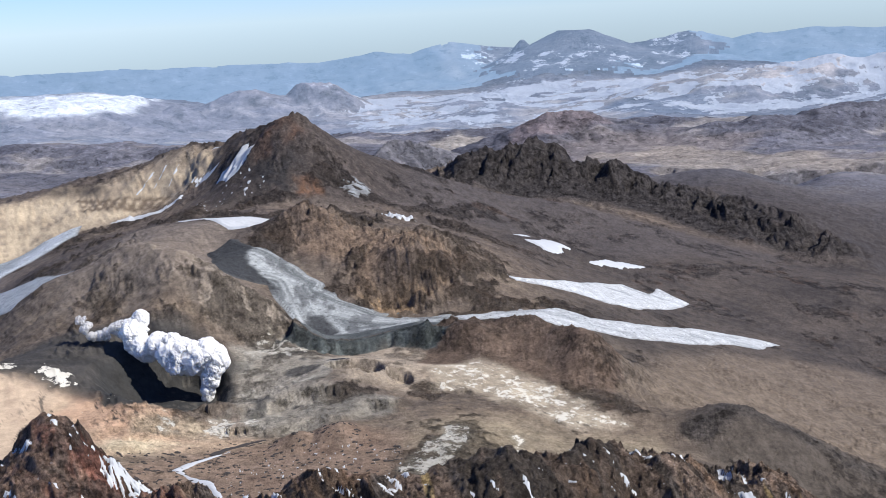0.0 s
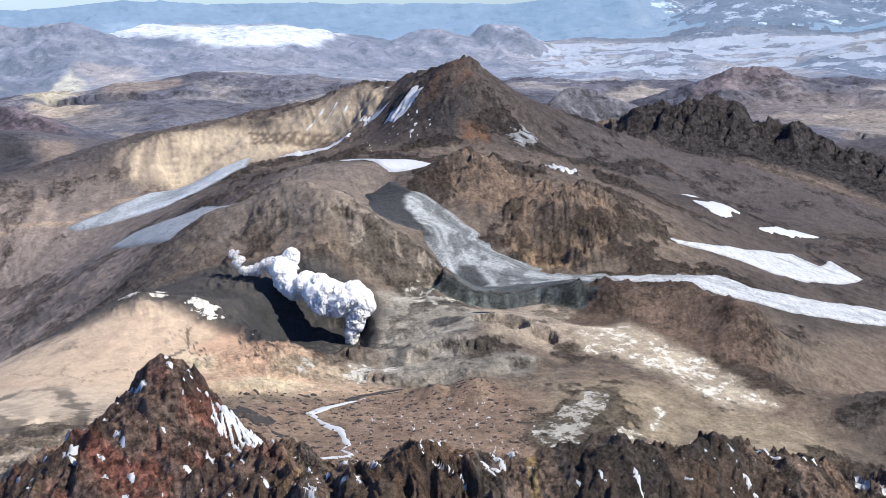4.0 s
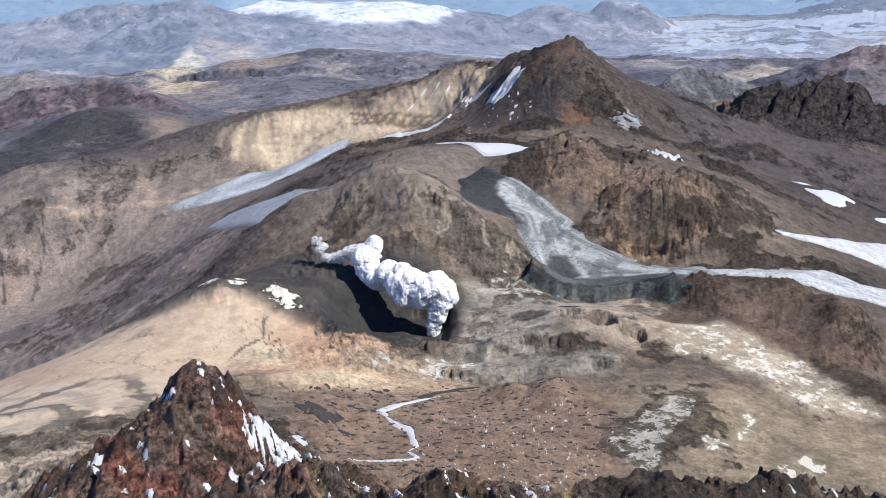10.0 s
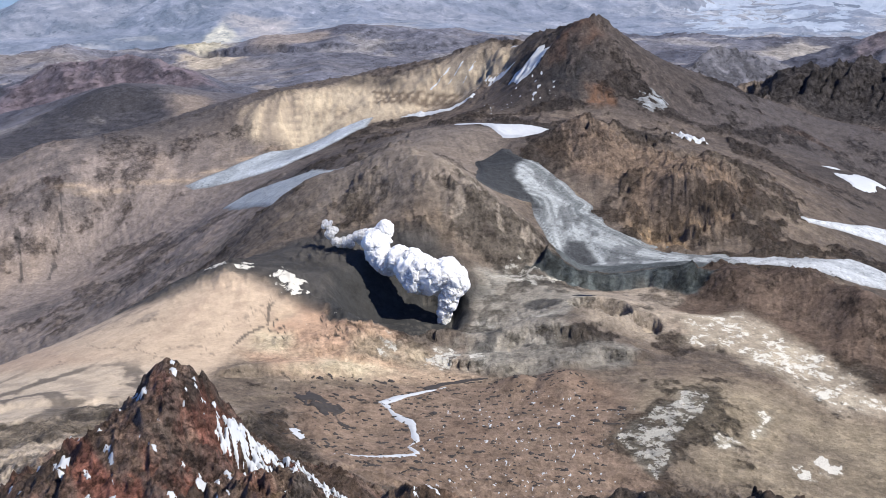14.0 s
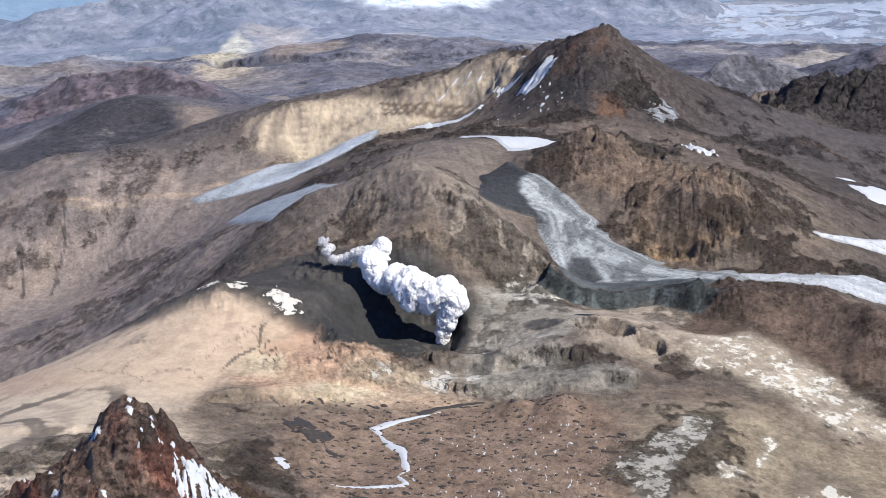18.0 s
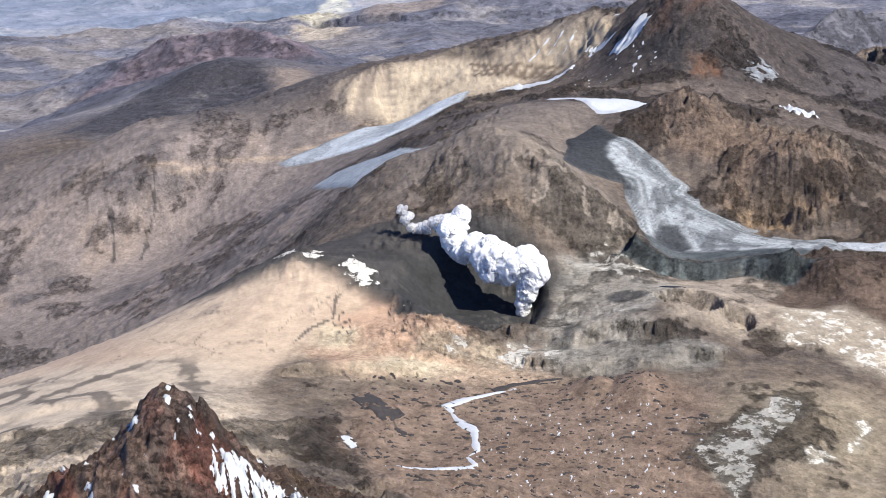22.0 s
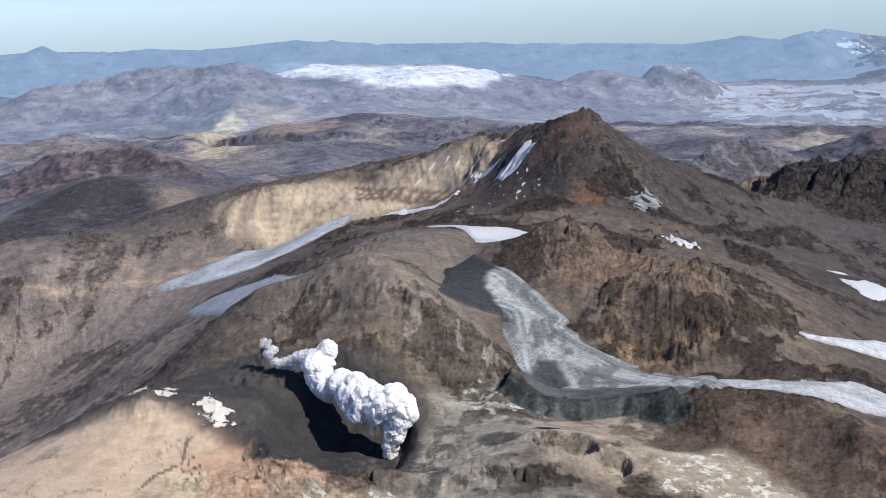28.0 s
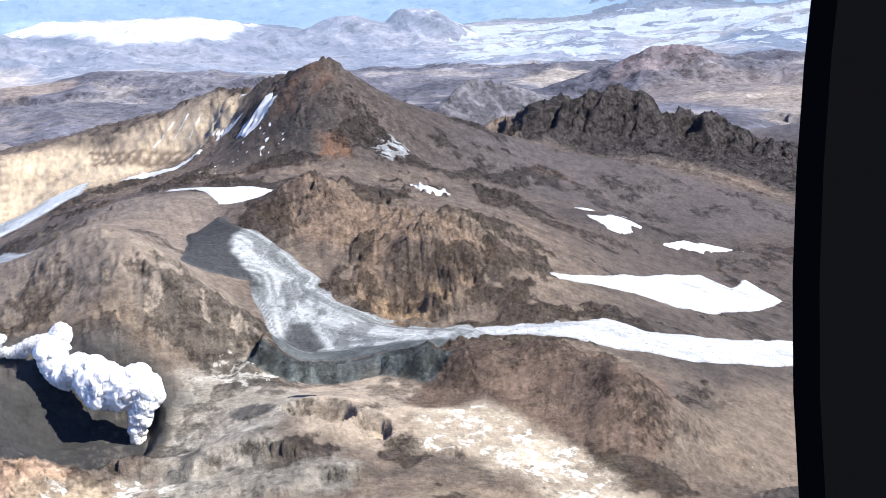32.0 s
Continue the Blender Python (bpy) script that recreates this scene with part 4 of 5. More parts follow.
hill_crest = [(150, 459), (163, 466), (172, 470), (181, 468), (201, 456), (228, 442), (262, 427)]
for a, b in zip(hill_crest, hill_crest[1:]):
    brink = np.minimum(brink, seg(gx, gy, *a, *b)[0])
zz = smooth(9, 3, brink + 5 * n2 + 2 * n3)
mix(cols, (0.062, 0.054, 0.050), 0.85 * zz)
# black ash in the bowl round the vent, thinning out over its western shoulder
BOWL = [(-110, 511), (-119, 535), (-119, 565), (-113, 588), (-102, 601), (-89, 602), (-77, 596), (-60, 580), (-53, 562), (-55, 535), (-75, 517), (-97, 510)]
zv0 = zone(gx, gy, BOWL, 3, 4, 14, 400)
za = zone(gx, gy, ASH, 10, 9, 26, 401)
za = np.maximum(zv0, za * (0.62 + 0.38 * smooth(-190, -130, gx)))
mix(cols, (0.026, 0.025, 0.025), 0.97 * za)
mix(cols, (0.046, 0.043, 0.042), za * np.clip(1.2 * fbm(gx, gy, 20, 4, 403), 0, 0.6))
mix(cols, (0.150, 0.130, 0.110), za * smooth(0.965, 0.99, 1 - np.abs(fbm(gx - gy, gy, 40, 3, 405))) * 0.6)
ICEFRONT = [(-30, 604), (-8, 588), (9, 591), (30, 591), (52, 574), (62, 586), (54, 600), (20, 606), (-8, 604), (-22, 614)]
zi = zone(gx, gy, ICEFRONT, 2, 2, 10, 407)
# red foreground rocks
zf = zone(gx, gy, RED, 12, 8, 30, 411)
mix(cols, (0.165, 0.112, 0.090), 0.92 * zf)
dip = 0.6 * fbm(gx + 0.6 * gy, gh * 1.3, 13, 4, 413) + 0.3 * fbm(gx, gy, 30, 3, 419)
mix(cols, (0.235, 0.100, 0.076), zf * smooth(0.05, 0.25, dip) * 0.9)
mix(cols, (0.085, 0.064, 0.056), zf * smooth(0.0, 0.25, 0.7 * fbm(gx + 0.6 * gy, gh * 1.5, 9, 4, 415) + 0.12 * lines) * 0.8)
mix(cols, (0.200, 0.160, 0.130), zf * smooth(0.9, 2.0, wisps_v) * 0.5)
mix(cols, (0.240, 0.160, 0.100), zf * smooth(0.42, 0.6, fbm(gx, gy, 12, 3, 417)))
zo = zone(gx, gy, FRONT, 8, 6, 22, 421)
mix(cols, (0.160, 0.116, 0.092), 0.94 * zo)
mix(cols, (0.085, 0.070, 0.062), zo * smooth(-0.10, 0.15, fbm(gx * 1.6, gy * 0.3, 9, 4, 423)))
mix(cols, (0.225, 0.145, 0.100), zo * smooth(0.18, 0.45, fbm(gx * 1.6, gy * 0.3, 13, 4, 425)) * 0.7)
mix(cols, (0.330, 0.240, 0.120), zo * smooth(0.5, 0.62, fbm(gx * 1.8, gy * 0.25, 10, 3, 427)))
# outcrops that stand proud of the scree, and pale dust in the hollows between
crop = 0.75 * outcrop(gx, gy) * smooth(1300, 1000, gr) * (1 - 0.7 * np.maximum(zh, zq)) * (1 - np.maximum(np.maximum(zt, za), zb)) * (1 - 0.8 * np.maximum(np.maximum(zp, zk), zlow))
rust = np.clip(0.5 + 1.5 * fbm(gx, gy, 60, 2, 441), 0, 1)
mix(cols, (0.078, 0.066, 0.058), 0.36 * crop)
mix(cols, (0.120, 0.076, 0.052), 0.5 * crop * rust * smooth(0.1, 0.4, n3))
grain = fbm(gx, gy, 4.5, 3, 443)
mix(cols, (0.045, 0.040, 0.037), smooth(1200, 900, gr) * smooth(0.30, 0.62, grain) * 0.25 * (1 - 0.6 * east) * (1 - 0.8 * zt))
mix(cols, (0.300, 0.250, 0.200), smooth(1200, 900, gr) * smooth(0.34, 0.66, -grain) * 0.18 * (1 - za) * (1 - 0.9 * east) * (1 - zd) * (1 - 0.7 * zh) * (1 - zo) * (1 - zj))
# steep slopes are coloured darker in the middle distance
mix(cols, (0.105, 0.086, 0.074), smooth(0.75, 1.5, steep) * 0.4 * smooth(1300, 900, gr) * (1 - zy) * (1 - zf) * (1 - zt))
MIDDLE = [(-160, 700), (-130, 830), (-60, 800), (-50, 720), (-40, 660), (-60, 620), (-110, 640), (-150, 660)]
zm = zone(gx, gy, MIDDLE, 15, 12, 40, 451)
zm *= 1 - za
mix(cols, (0.205, 0.170, 0.142), 0.7 * zm)
mix(cols, (0.300, 0.250, 0.195), zm * smooth(0.15, 0.4, fbm(gx, gy, 24, 4, 453)) * 0.4)
WESTFOOT = [(-290, 480), (-180, 460), (-150, 440), (-122, 400), (-112, 330), (-125, 262), (-150, 258), (-210, 250), (-290, 300)]
ze = zone(gx, gy, WESTFOOT, 12, 12, 30, 455)
mix(cols, (0.450, 0.370, 0.290), 0.88 * ze)
mix(cols, (0.250, 0.205, 0.168), 0.6 * ze * smooth(0.0, 0.6, 0.3 * wisps_v + 0.6 * n2))
mix(cols, (0.100, 0.085, 0.074), ze * smooth(0.54, 0.66, ridged(gx, gy, 30, 4, 457)) * 0.8)
warm = smooth(900, 500, gr)[:, None]
# open cracks and dry gullies
for path, wide in (([(-147, 479), (-144, 495), (-137, 505), (-140, 520), (-138, 530), (-135, 545)], 1.0), ([(-420, 962), (-409, 932), (-406, 908), (-402, 880)], 2.6), ([(-441, 921), (-426, 890), (-420, 872)], 2.4),
                   ([(-120, 458), (-112, 446), (-104, 440), (-98, 428), (-92, 424)], 1.3), ([(-100, 432), (-90, 436), (-80, 440), (-72, 446)], 0.8), ([(-93, 424), (-88, 412), (-92, 402)], 0.8), ([(60, 500), (76, 492), (90, 482), (104, 470)], 0.8)):
    d = np.full(len(gx), 1e9, np.float32)
    for a, b in zip(path, path[1:]):
        d = np.minimum(d, seg(gx, gy, *a, *b)[0])
    mix(cols, (0.050, 0.046, 0.044), 0.75 * smooth(0.6 * wide, 0.3 * wide, d + 1.2 * wide * n3))
mix(cols, (0.062, 0.058, 0.056), 0.9 * za)
# the bowl darker still: its shade is added to the ash's black
mix(cols, (0.036, 0.036, 0.037), 0.95 * zv0)
mix(cols, (0.034, 0.033, 0.033), za * np.clip(0.4 * wisps_v, 0, 0.7))
mix(cols, (0.110, 0.100, 0.090), za * smooth(1.2, 2.4, -wisps_v) * 0.6)
mix(cols, (0.052, 0.062, 0.064), 0.93 * zi)
mix(cols, (0.130, 0.150, 0.150), zi * np.clip(1.4 * fbm(gx * 1.6, gy * 0.3, 7, 3, 409), 0, 0.6))
cols *= np.array((0.98, 1.0, 1.04), np.float32)
cols *= 0.93 * (1 + warm * np.array((0.24, 0.22, 0.12), np.float32))
# distant plains and ranges, their colours lightened and blued to stand for haze
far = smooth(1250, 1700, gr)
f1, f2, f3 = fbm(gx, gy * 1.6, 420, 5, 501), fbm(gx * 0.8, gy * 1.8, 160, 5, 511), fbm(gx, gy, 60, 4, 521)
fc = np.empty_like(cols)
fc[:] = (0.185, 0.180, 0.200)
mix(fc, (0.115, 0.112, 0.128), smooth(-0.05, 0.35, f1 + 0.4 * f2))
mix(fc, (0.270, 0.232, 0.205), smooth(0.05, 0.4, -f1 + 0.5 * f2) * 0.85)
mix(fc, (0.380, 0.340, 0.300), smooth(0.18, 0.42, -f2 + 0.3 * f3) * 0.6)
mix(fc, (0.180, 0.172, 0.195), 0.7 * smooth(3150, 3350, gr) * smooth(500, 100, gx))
FAR_ZONES = [   # outline, colour, strength, softness and raggedness of the edge, size of its patches
    ([(-930, 2930), (-900, 3190), (-865, 3130), (-820, 2910), (-870, 2880)], (0.54, 0.47, 0.33), 0.9, 16, 40, 70),
    ([(-900, 2860), (-815, 2880), (-720, 2650), (-750, 2570), (-830, 2600)], (0.50, 0.41, 0.30), 0.9, 16, 40, 70),
    ([(-886, 3232), (-748, 3231), (-578, 2873), (-655, 2831), (-760, 2860)], (0.36, 0.29, 0.235), 0.8, 30, 60, 110),
    ([(-687, 2633), (-563, 2795), (-326, 2641), (-311, 2438), (-474, 2367), (-644, 2548)], (0.155, 0.150, 0.165), 0.8, 24, 60, 110),
    ([(-809, 3443), (-814, 3660), (-724, 3605), (-647, 3517), (-706, 3440)], (0.095, 0.10, 0.125), 0.9, 20, 30, 80),
    ([(-1100, 4400), (-734, 4480), (-583, 4300), (-449, 4250), (-290, 4208), (-295, 3830), (-360, 3660), (-395, 3550), (-485, 3535), (-588, 3515), (-653, 3550), (-694, 3610), (-830, 3690), (-930, 3700)], (0.66, 0.67, 0.68), 0.95, 25, 60, 130),
    ([(967, 3358), (1126, 3396), (1260, 3290), (1180, 2990), (961, 3014)], (0.085, 0.10, 0.135), 0.8, 30, 60, 130),
    ([(480, 2360), (540, 2440), (640, 2450), (700, 2390), (560, 2340)], (0.255, 0.200, 0.190), 0.85, 14, 30, 60),
    ([(330, 2780), (478, 2875), (640, 2640), (540, 2460), (400, 2640)], (0.40, 0.35, 0.29), 0.8, 25, 60, 90),
    ([(105, 1620), (140, 1760), (260, 1780), (290, 1690), (233, 1620)], (0.225, 0.212, 0.215), 0.85, 10, 20, 40),
    ([(500, 2250), (640, 2380), (820, 2340), (900, 2200), (740, 1930), (560, 2000)], (0.245, 0.208, 0.190), 0.8, 25, 60, 90),
    ([(590, 2150), (760, 2190), (900, 1880), (1000, 1740), (860, 1700), (600, 1800)], (0.37, 0.31, 0.245), 0.7, 25, 60, 90),
    ([(1380, 3330), (1590, 3540), (1900, 3950), (1760, 3440), (1560, 3300)], (0.52, 0.44, 0.38), 0.8, 40, 70, 150),
    ([(-930, 1800), (-881, 1990), (-740, 2080), (-600, 1990), (-540, 1850), (-640, 1800), (-780, 1800)], (0.190, 0.145, 0.150), 0.9, 14, 25, 60),
    ([(-840, 1880), (-790, 1925), (-690, 1915), (-700, 1860)], (0.215, 0.165, 0.165), 0.75, 14, 30, 50),
]
for k, (outline, colour, strength, soft, rag, size) in enumerate(FAR_ZONES):
    mix(fc, colour, strength * zone(gx, gy, outline, soft, rag, size, 531 + 3 * k))
mix(fc, (0.100, 0.098, 0.112), smooth(0.35, 0.8, steep) * 0.4)
# broken snow over the far volcano's foot
flecks = 0.7 * fbm(gx, gy * 1.3, 75, 5, 585, 0.62) + 0.5 * f2
snowy = smooth(3150, 3600, gr) * smooth(150, 500, gx) + 0.35 * smooth(2500, 3300, gr) * smooth(-100, 300, gx)
far_crust = np.clip(snowy, 0, 1) * (0.30 + 0.5 * smooth(-0.1, 0.25, flecks + 0.12 * smooth(3500, 3900, gr))) * smooth(0.75, 0.4, steep) * smooth(4300, 4100, gr)
dist_v = np.hypot(gx - 1215, gy - 4520)
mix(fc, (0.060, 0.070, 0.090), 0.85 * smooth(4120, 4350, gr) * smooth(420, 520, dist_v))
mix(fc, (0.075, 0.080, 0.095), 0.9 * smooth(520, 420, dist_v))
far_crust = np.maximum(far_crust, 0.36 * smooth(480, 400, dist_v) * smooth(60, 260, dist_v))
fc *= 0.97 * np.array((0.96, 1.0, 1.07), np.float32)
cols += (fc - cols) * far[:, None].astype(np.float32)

# dark blue-grey hill behind the rim, tan on its right shoulder
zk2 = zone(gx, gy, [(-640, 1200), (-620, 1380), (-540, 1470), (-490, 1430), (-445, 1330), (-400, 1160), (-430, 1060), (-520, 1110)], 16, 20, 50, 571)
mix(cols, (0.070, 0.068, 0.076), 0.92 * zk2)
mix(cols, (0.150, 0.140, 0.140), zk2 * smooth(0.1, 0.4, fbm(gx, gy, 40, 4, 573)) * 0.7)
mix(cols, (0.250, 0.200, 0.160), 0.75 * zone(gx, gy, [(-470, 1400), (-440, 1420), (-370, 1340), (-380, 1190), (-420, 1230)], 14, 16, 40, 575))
# smooth ash, dust and scree vary less from stone to stone than bare rock
bare = np.maximum(np.maximum(crop, zz), np.clip(np.maximum(zf, np.maximum(zo, np.maximum(zj, 0.5 * zg))), 0, 1))
bare = np.maximum(bare, 0.7 * smooth(0.6, 1.1, steep))
even = np.maximum(np.maximum(zt, 0.9 * za), np.maximum(0.4 * zq, 0.3 * zx))
even = np.maximum(even, np.maximum(np.maximum(1.1 * zy, 0.35 * east), np.maximum(0.3 * zm, 0.35 * zs)))
rough_c = np.clip((0.60 + 0.4 * bare) * (1 - 0.6 * even), 0.15, 1).astype(np.float32)
rough_c = np.maximum(rough_c, smooth(1300, 1700, gr)).astype(np.float32)
rocky = (0.16 + 0.42 * crop + 0.25 * bare) * (1 - 0.75 * np.maximum(even, zv0)) + 0.18 * zr + 0.12 * zp + 0.14 * zb + 0.16 * zk + 0.20 * zh + 0.1 * zu
rocky = np.where(gr > 1450, 0.20 + 0.25 * smooth(0.25, 0.6, steep), rocky) + 0.3 * zk2
marks = np.stack([np.clip(rocky, 0, 0.8), np.where(gr > 1500, far_crust, crusted + 0.10 * zr + 0.08 * zp)], 1).astype(np.float32)


# ---------------------------------------------------------------- landforms cut from the one sheet
def mesh_from(name, co, faces, material, colours=None, vary=None, marked=None):
    me = bpy.data.meshes.new(name)
    me.vertices.add(len(co))
    me.vertices.foreach_set("co", np.ascontiguousarray(co, np.float32).ravel())
    k = faces.shape[1]
    me.loops.add(faces.size)
    me.loops.foreach_set("vertex_index", np.ascontiguousarray(faces, np.int32).ravel())
    me.polygons.add(len(faces))
    me.polygons.foreach_set("loop_start", np.arange(0, faces.size, k, dtype=np.int32))
    me.update(calc_edges=True)
    if colours is not None:
        at = me.color_attributes.new("ground_colour", "FLOAT_COLOR", "POINT")
        rgba = np.ones((len(co), 4), np.float32)
        rgba[:, :3] = np.clip(colours, 0.01, 0.95)
        if vary is not None:
            rgba[:, 3] = vary
        at.data.foreach_set("color", rgba.ravel())
    if marked is not None:
        at = me.color_attributes.new("ground_marks", "FLOAT_COLOR", "POINT")
        rgba = np.zeros((len(co), 4), np.float32)
        rgba[:, :2] = marked
        at.data.foreach_set("color", rgba.ravel())
    me.polygons.foreach_set("use_smooth", np.ones(len(faces), bool))
    me.materials.append(material)
    return new(name, me)


def sheet(name, faces, material):
    used, inv = np.unique(faces, return_inverse=True)
    co = np.stack([gx[used], gy[used], gh[used]], 1)
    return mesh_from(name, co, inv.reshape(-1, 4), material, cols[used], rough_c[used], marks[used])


qi, qj = np.arange(NR - 1)[:, None] * NA, np.arange(NA)[None, :]
qk = (qj + 1) % NA
quads = np.stack([qi + NA + qj, qi + NA + qk, qi + qk, qi + qj], -1).reshape(-1, 4)
mx, my = gx[quads].mean(1), gy[quads].mean(1)
mr = np.hypot(mx, my)
owner = np.zeros(len(quads), np.int8)
wob1, wob2 = fbm(mx, my, 40, 3, 601), fbm(mx, my, 400, 3, 603)
PIECES = [   # name, label, category, outline, ragged edge
    ("volcanic_peak", "dark conical volcanic summit with rusty rock and snow", "mountain", CONE, 8),
    ("rock_ridge", "jagged black rock ridge with steep gullies", "ridge", JAGGED, 8),
    ("crater", "black ash crater with a steaming vent", "crater", ASH, 4),
    ("cliff", "yellow layered cliff of the old crater rim", "cliff", YELLOW, 6),
    ("red_peak", "red and black rock peak with snow streaks", "peak", RED, 6),
    ("front_ridge", "dark brown rock ridge with vertical ribs", "ridge", FRONT, 5),
    ("crag", "brown rock crag with a dark broken face", "crag", CRAG, 4),
    ("rock_buttress", "pale grey rock buttress above the crater", "buttress", BUTTRESS, 3),
    ("rocky_hill", "reddish brown rocky hill beside the glacier", "hill", EASTHILL, 3),
    ("dark_hill", "smooth dark brown hill with a rock crest", "hill", DARKHILL, 6),
    ("far_volcano", "distant flat-topped volcano with snow patches", "volcano", [(830, 4380), (930, 4840), (1500, 4840), (1700, 4350), (1500, 4120), (950, 4120)], 90),
    ("table_mountain", "distant dark flat-topped hill on the plain", "hill", [(-250, 3900), (-100, 4200), (120, 4200), (230, 3950), (100, 3700), (-120, 3700)], 30),
    ("dome_hill", "distant dark rounded hill on the plain", "hill", [(120, 3850), (130, 4150), (340, 4150), (380, 3900), (250, 3800)], 20),
    ("purple_hill", "purple brown hill beyond the valley", "hill", [(-900, 1950), (-740, 2110), (-560, 1990), (-480, 1830), (-620, 1760), (-800, 1830)], 20),
    ("mesa", "distant layered rock mesa with cliffs", "mesa", [(80, 1600), (110, 1790), (260, 1800), (330, 1680), (240, 1590)], 14),
    ("white_plateau", "distant white snow and ash plateau", "plateau", [(-1250, 3800), (-1000, 4200), (-400, 4250), (-120, 3950), (-400, 3600), (-1000, 3640)], 60),
    ("far_mountain", "distant reddish brown mountain with two tops", "mountain", [(-1550, 3420), (-1300, 3650), (-950, 3620), (-620, 3460), (-800, 3360), (-1250, 3330)], 30),
]
for k, (_, _, _, outline, rag) in enumerate(PIECES):
    p = np.array(outline, float)
    m = (mx > p[:, 0].min() - rag * 2) & (mx < p[:, 0].max() + rag * 2) & (my > p[:, 1].min() - rag * 2) & (my < p[:, 1].max() + rag * 2)
    m[m] = inside(mx[m], my[m], outline) + rag * wob1[m] > 0
    owner[m & (owner == 0)] = k + 1
edge = mr + 130 * wob2
owner[(owner == 0) & (edge > 4330)] = 100
owner[(owner == 0) & (edge > 3050)] = 101
owner[(owner == 0) & (edge > 1500)] = 102
mz, mst = gh[quads].mean(1), steep[quads].mean(1)
PARTS = {   # how the near landforms fall into parts: a test on the place, the height and the slope
    "volcanic_peak": (("summit", lambda x, y, z, s: z > 78), ("east_flank", lambda x, y, z, s: x > 8), ("west_flank", lambda x, y, z, s: x <= 8)),
    "rock_ridge": (("crest", lambda x, y, z, s: y > 1192), ("rock_face", lambda x, y, z, s: s > 0.55), ("scree_slope", lambda x, y, z, s: s <= 0.55)),
    "crater": (("crater_floor", lambda x, y, z, s: (z < -3) & (np.hypot((x + 84) / 24, (y - 556) / 34) < 1)), ("crater_wall", lambda x, y, z, s: (np.hypot((x + 86) / 37, (y - 556) / 47) < 1) & (z < 14)), ("ash_slope", lambda x, y, z, s: z > -999)),
    "red_peak": (("summit", lambda x, y, z, s: z > 70), ("west_flank", lambda x, y, z, s: x < -96), ("east_spur", lambda x, y, z, s: y > 248), ("front_face", lambda x, y, z, s: z > -999)),
    "front_ridge": (("crest", lambda x, y, z, s: z > 70), ("rock_face", lambda x, y, z, s: y < 205), ("back_slope", lambda x, y, z, s: z > -999)),
    "crag": (("top", lambda x, y, z, s: y > 748), ("rock_face", lambda x, y, z, s: x > 34), ("scree_slope", lambda x, y, z, s: z > -999)),
    "rock_buttress": (("top", lambda x, y, z, s: y > 642), ("rock_face", lambda x, y, z, s: y > 618), ("apron", lambda x, y, z, s: z > -999)),
    "rocky_hill": (("crest", lambda x, y, z, s: z > 8), ("slope", lambda x, y, z, s: z > -999)),
    "dark_hill": (("top", lambda x, y, z, s: z > -26), ("slope", lambda x, y, z, s: z > -999)),
    "far_volcano": (("summit", lambda x, y, z, s: z > 40), ("flank", lambda x, y, z, s: z > -999)),
    "purple_hill": (("top", lambda x, y, z, s: z > -45), ("slope", lambda x, y, z, s: z > -999)),
    "white_plateau": (("plateau_top", lambda x, y, z, s: z > -20), ("plateau_side", lambda x, y, z, s: z > -999)),
    "cliff": (("cap", lambda x, y, z, s: y > 1105), ("rock_band", lambda x, y, z, s: z > 14), ("scree_slope", lambda x, y, z, s: z > -999)),
}
for k, (name, label, category, _, _) in enumerate(PIECES):
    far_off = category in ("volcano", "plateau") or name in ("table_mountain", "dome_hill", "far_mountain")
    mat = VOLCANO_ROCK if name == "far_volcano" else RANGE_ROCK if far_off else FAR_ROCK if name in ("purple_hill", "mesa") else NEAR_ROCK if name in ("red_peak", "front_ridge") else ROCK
    own = owner == k + 1
    if name not in PARTS:
        tagged(sheet(name, quads[own], mat), label, category)
        continue
    top = tagged(new(name), label, category)
    for child, test in PARTS[name]:
        m = own & test(mx, my, mz, mst)
        own &= ~m
        if m.any():
            sheet(child, quads[m], mat).parent = top
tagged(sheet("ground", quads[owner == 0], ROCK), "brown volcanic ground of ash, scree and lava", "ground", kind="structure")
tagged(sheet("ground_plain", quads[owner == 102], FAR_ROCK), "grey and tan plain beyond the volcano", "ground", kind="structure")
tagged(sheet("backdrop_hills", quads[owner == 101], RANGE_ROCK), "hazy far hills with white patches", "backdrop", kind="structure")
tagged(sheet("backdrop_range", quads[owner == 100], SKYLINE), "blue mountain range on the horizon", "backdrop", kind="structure")


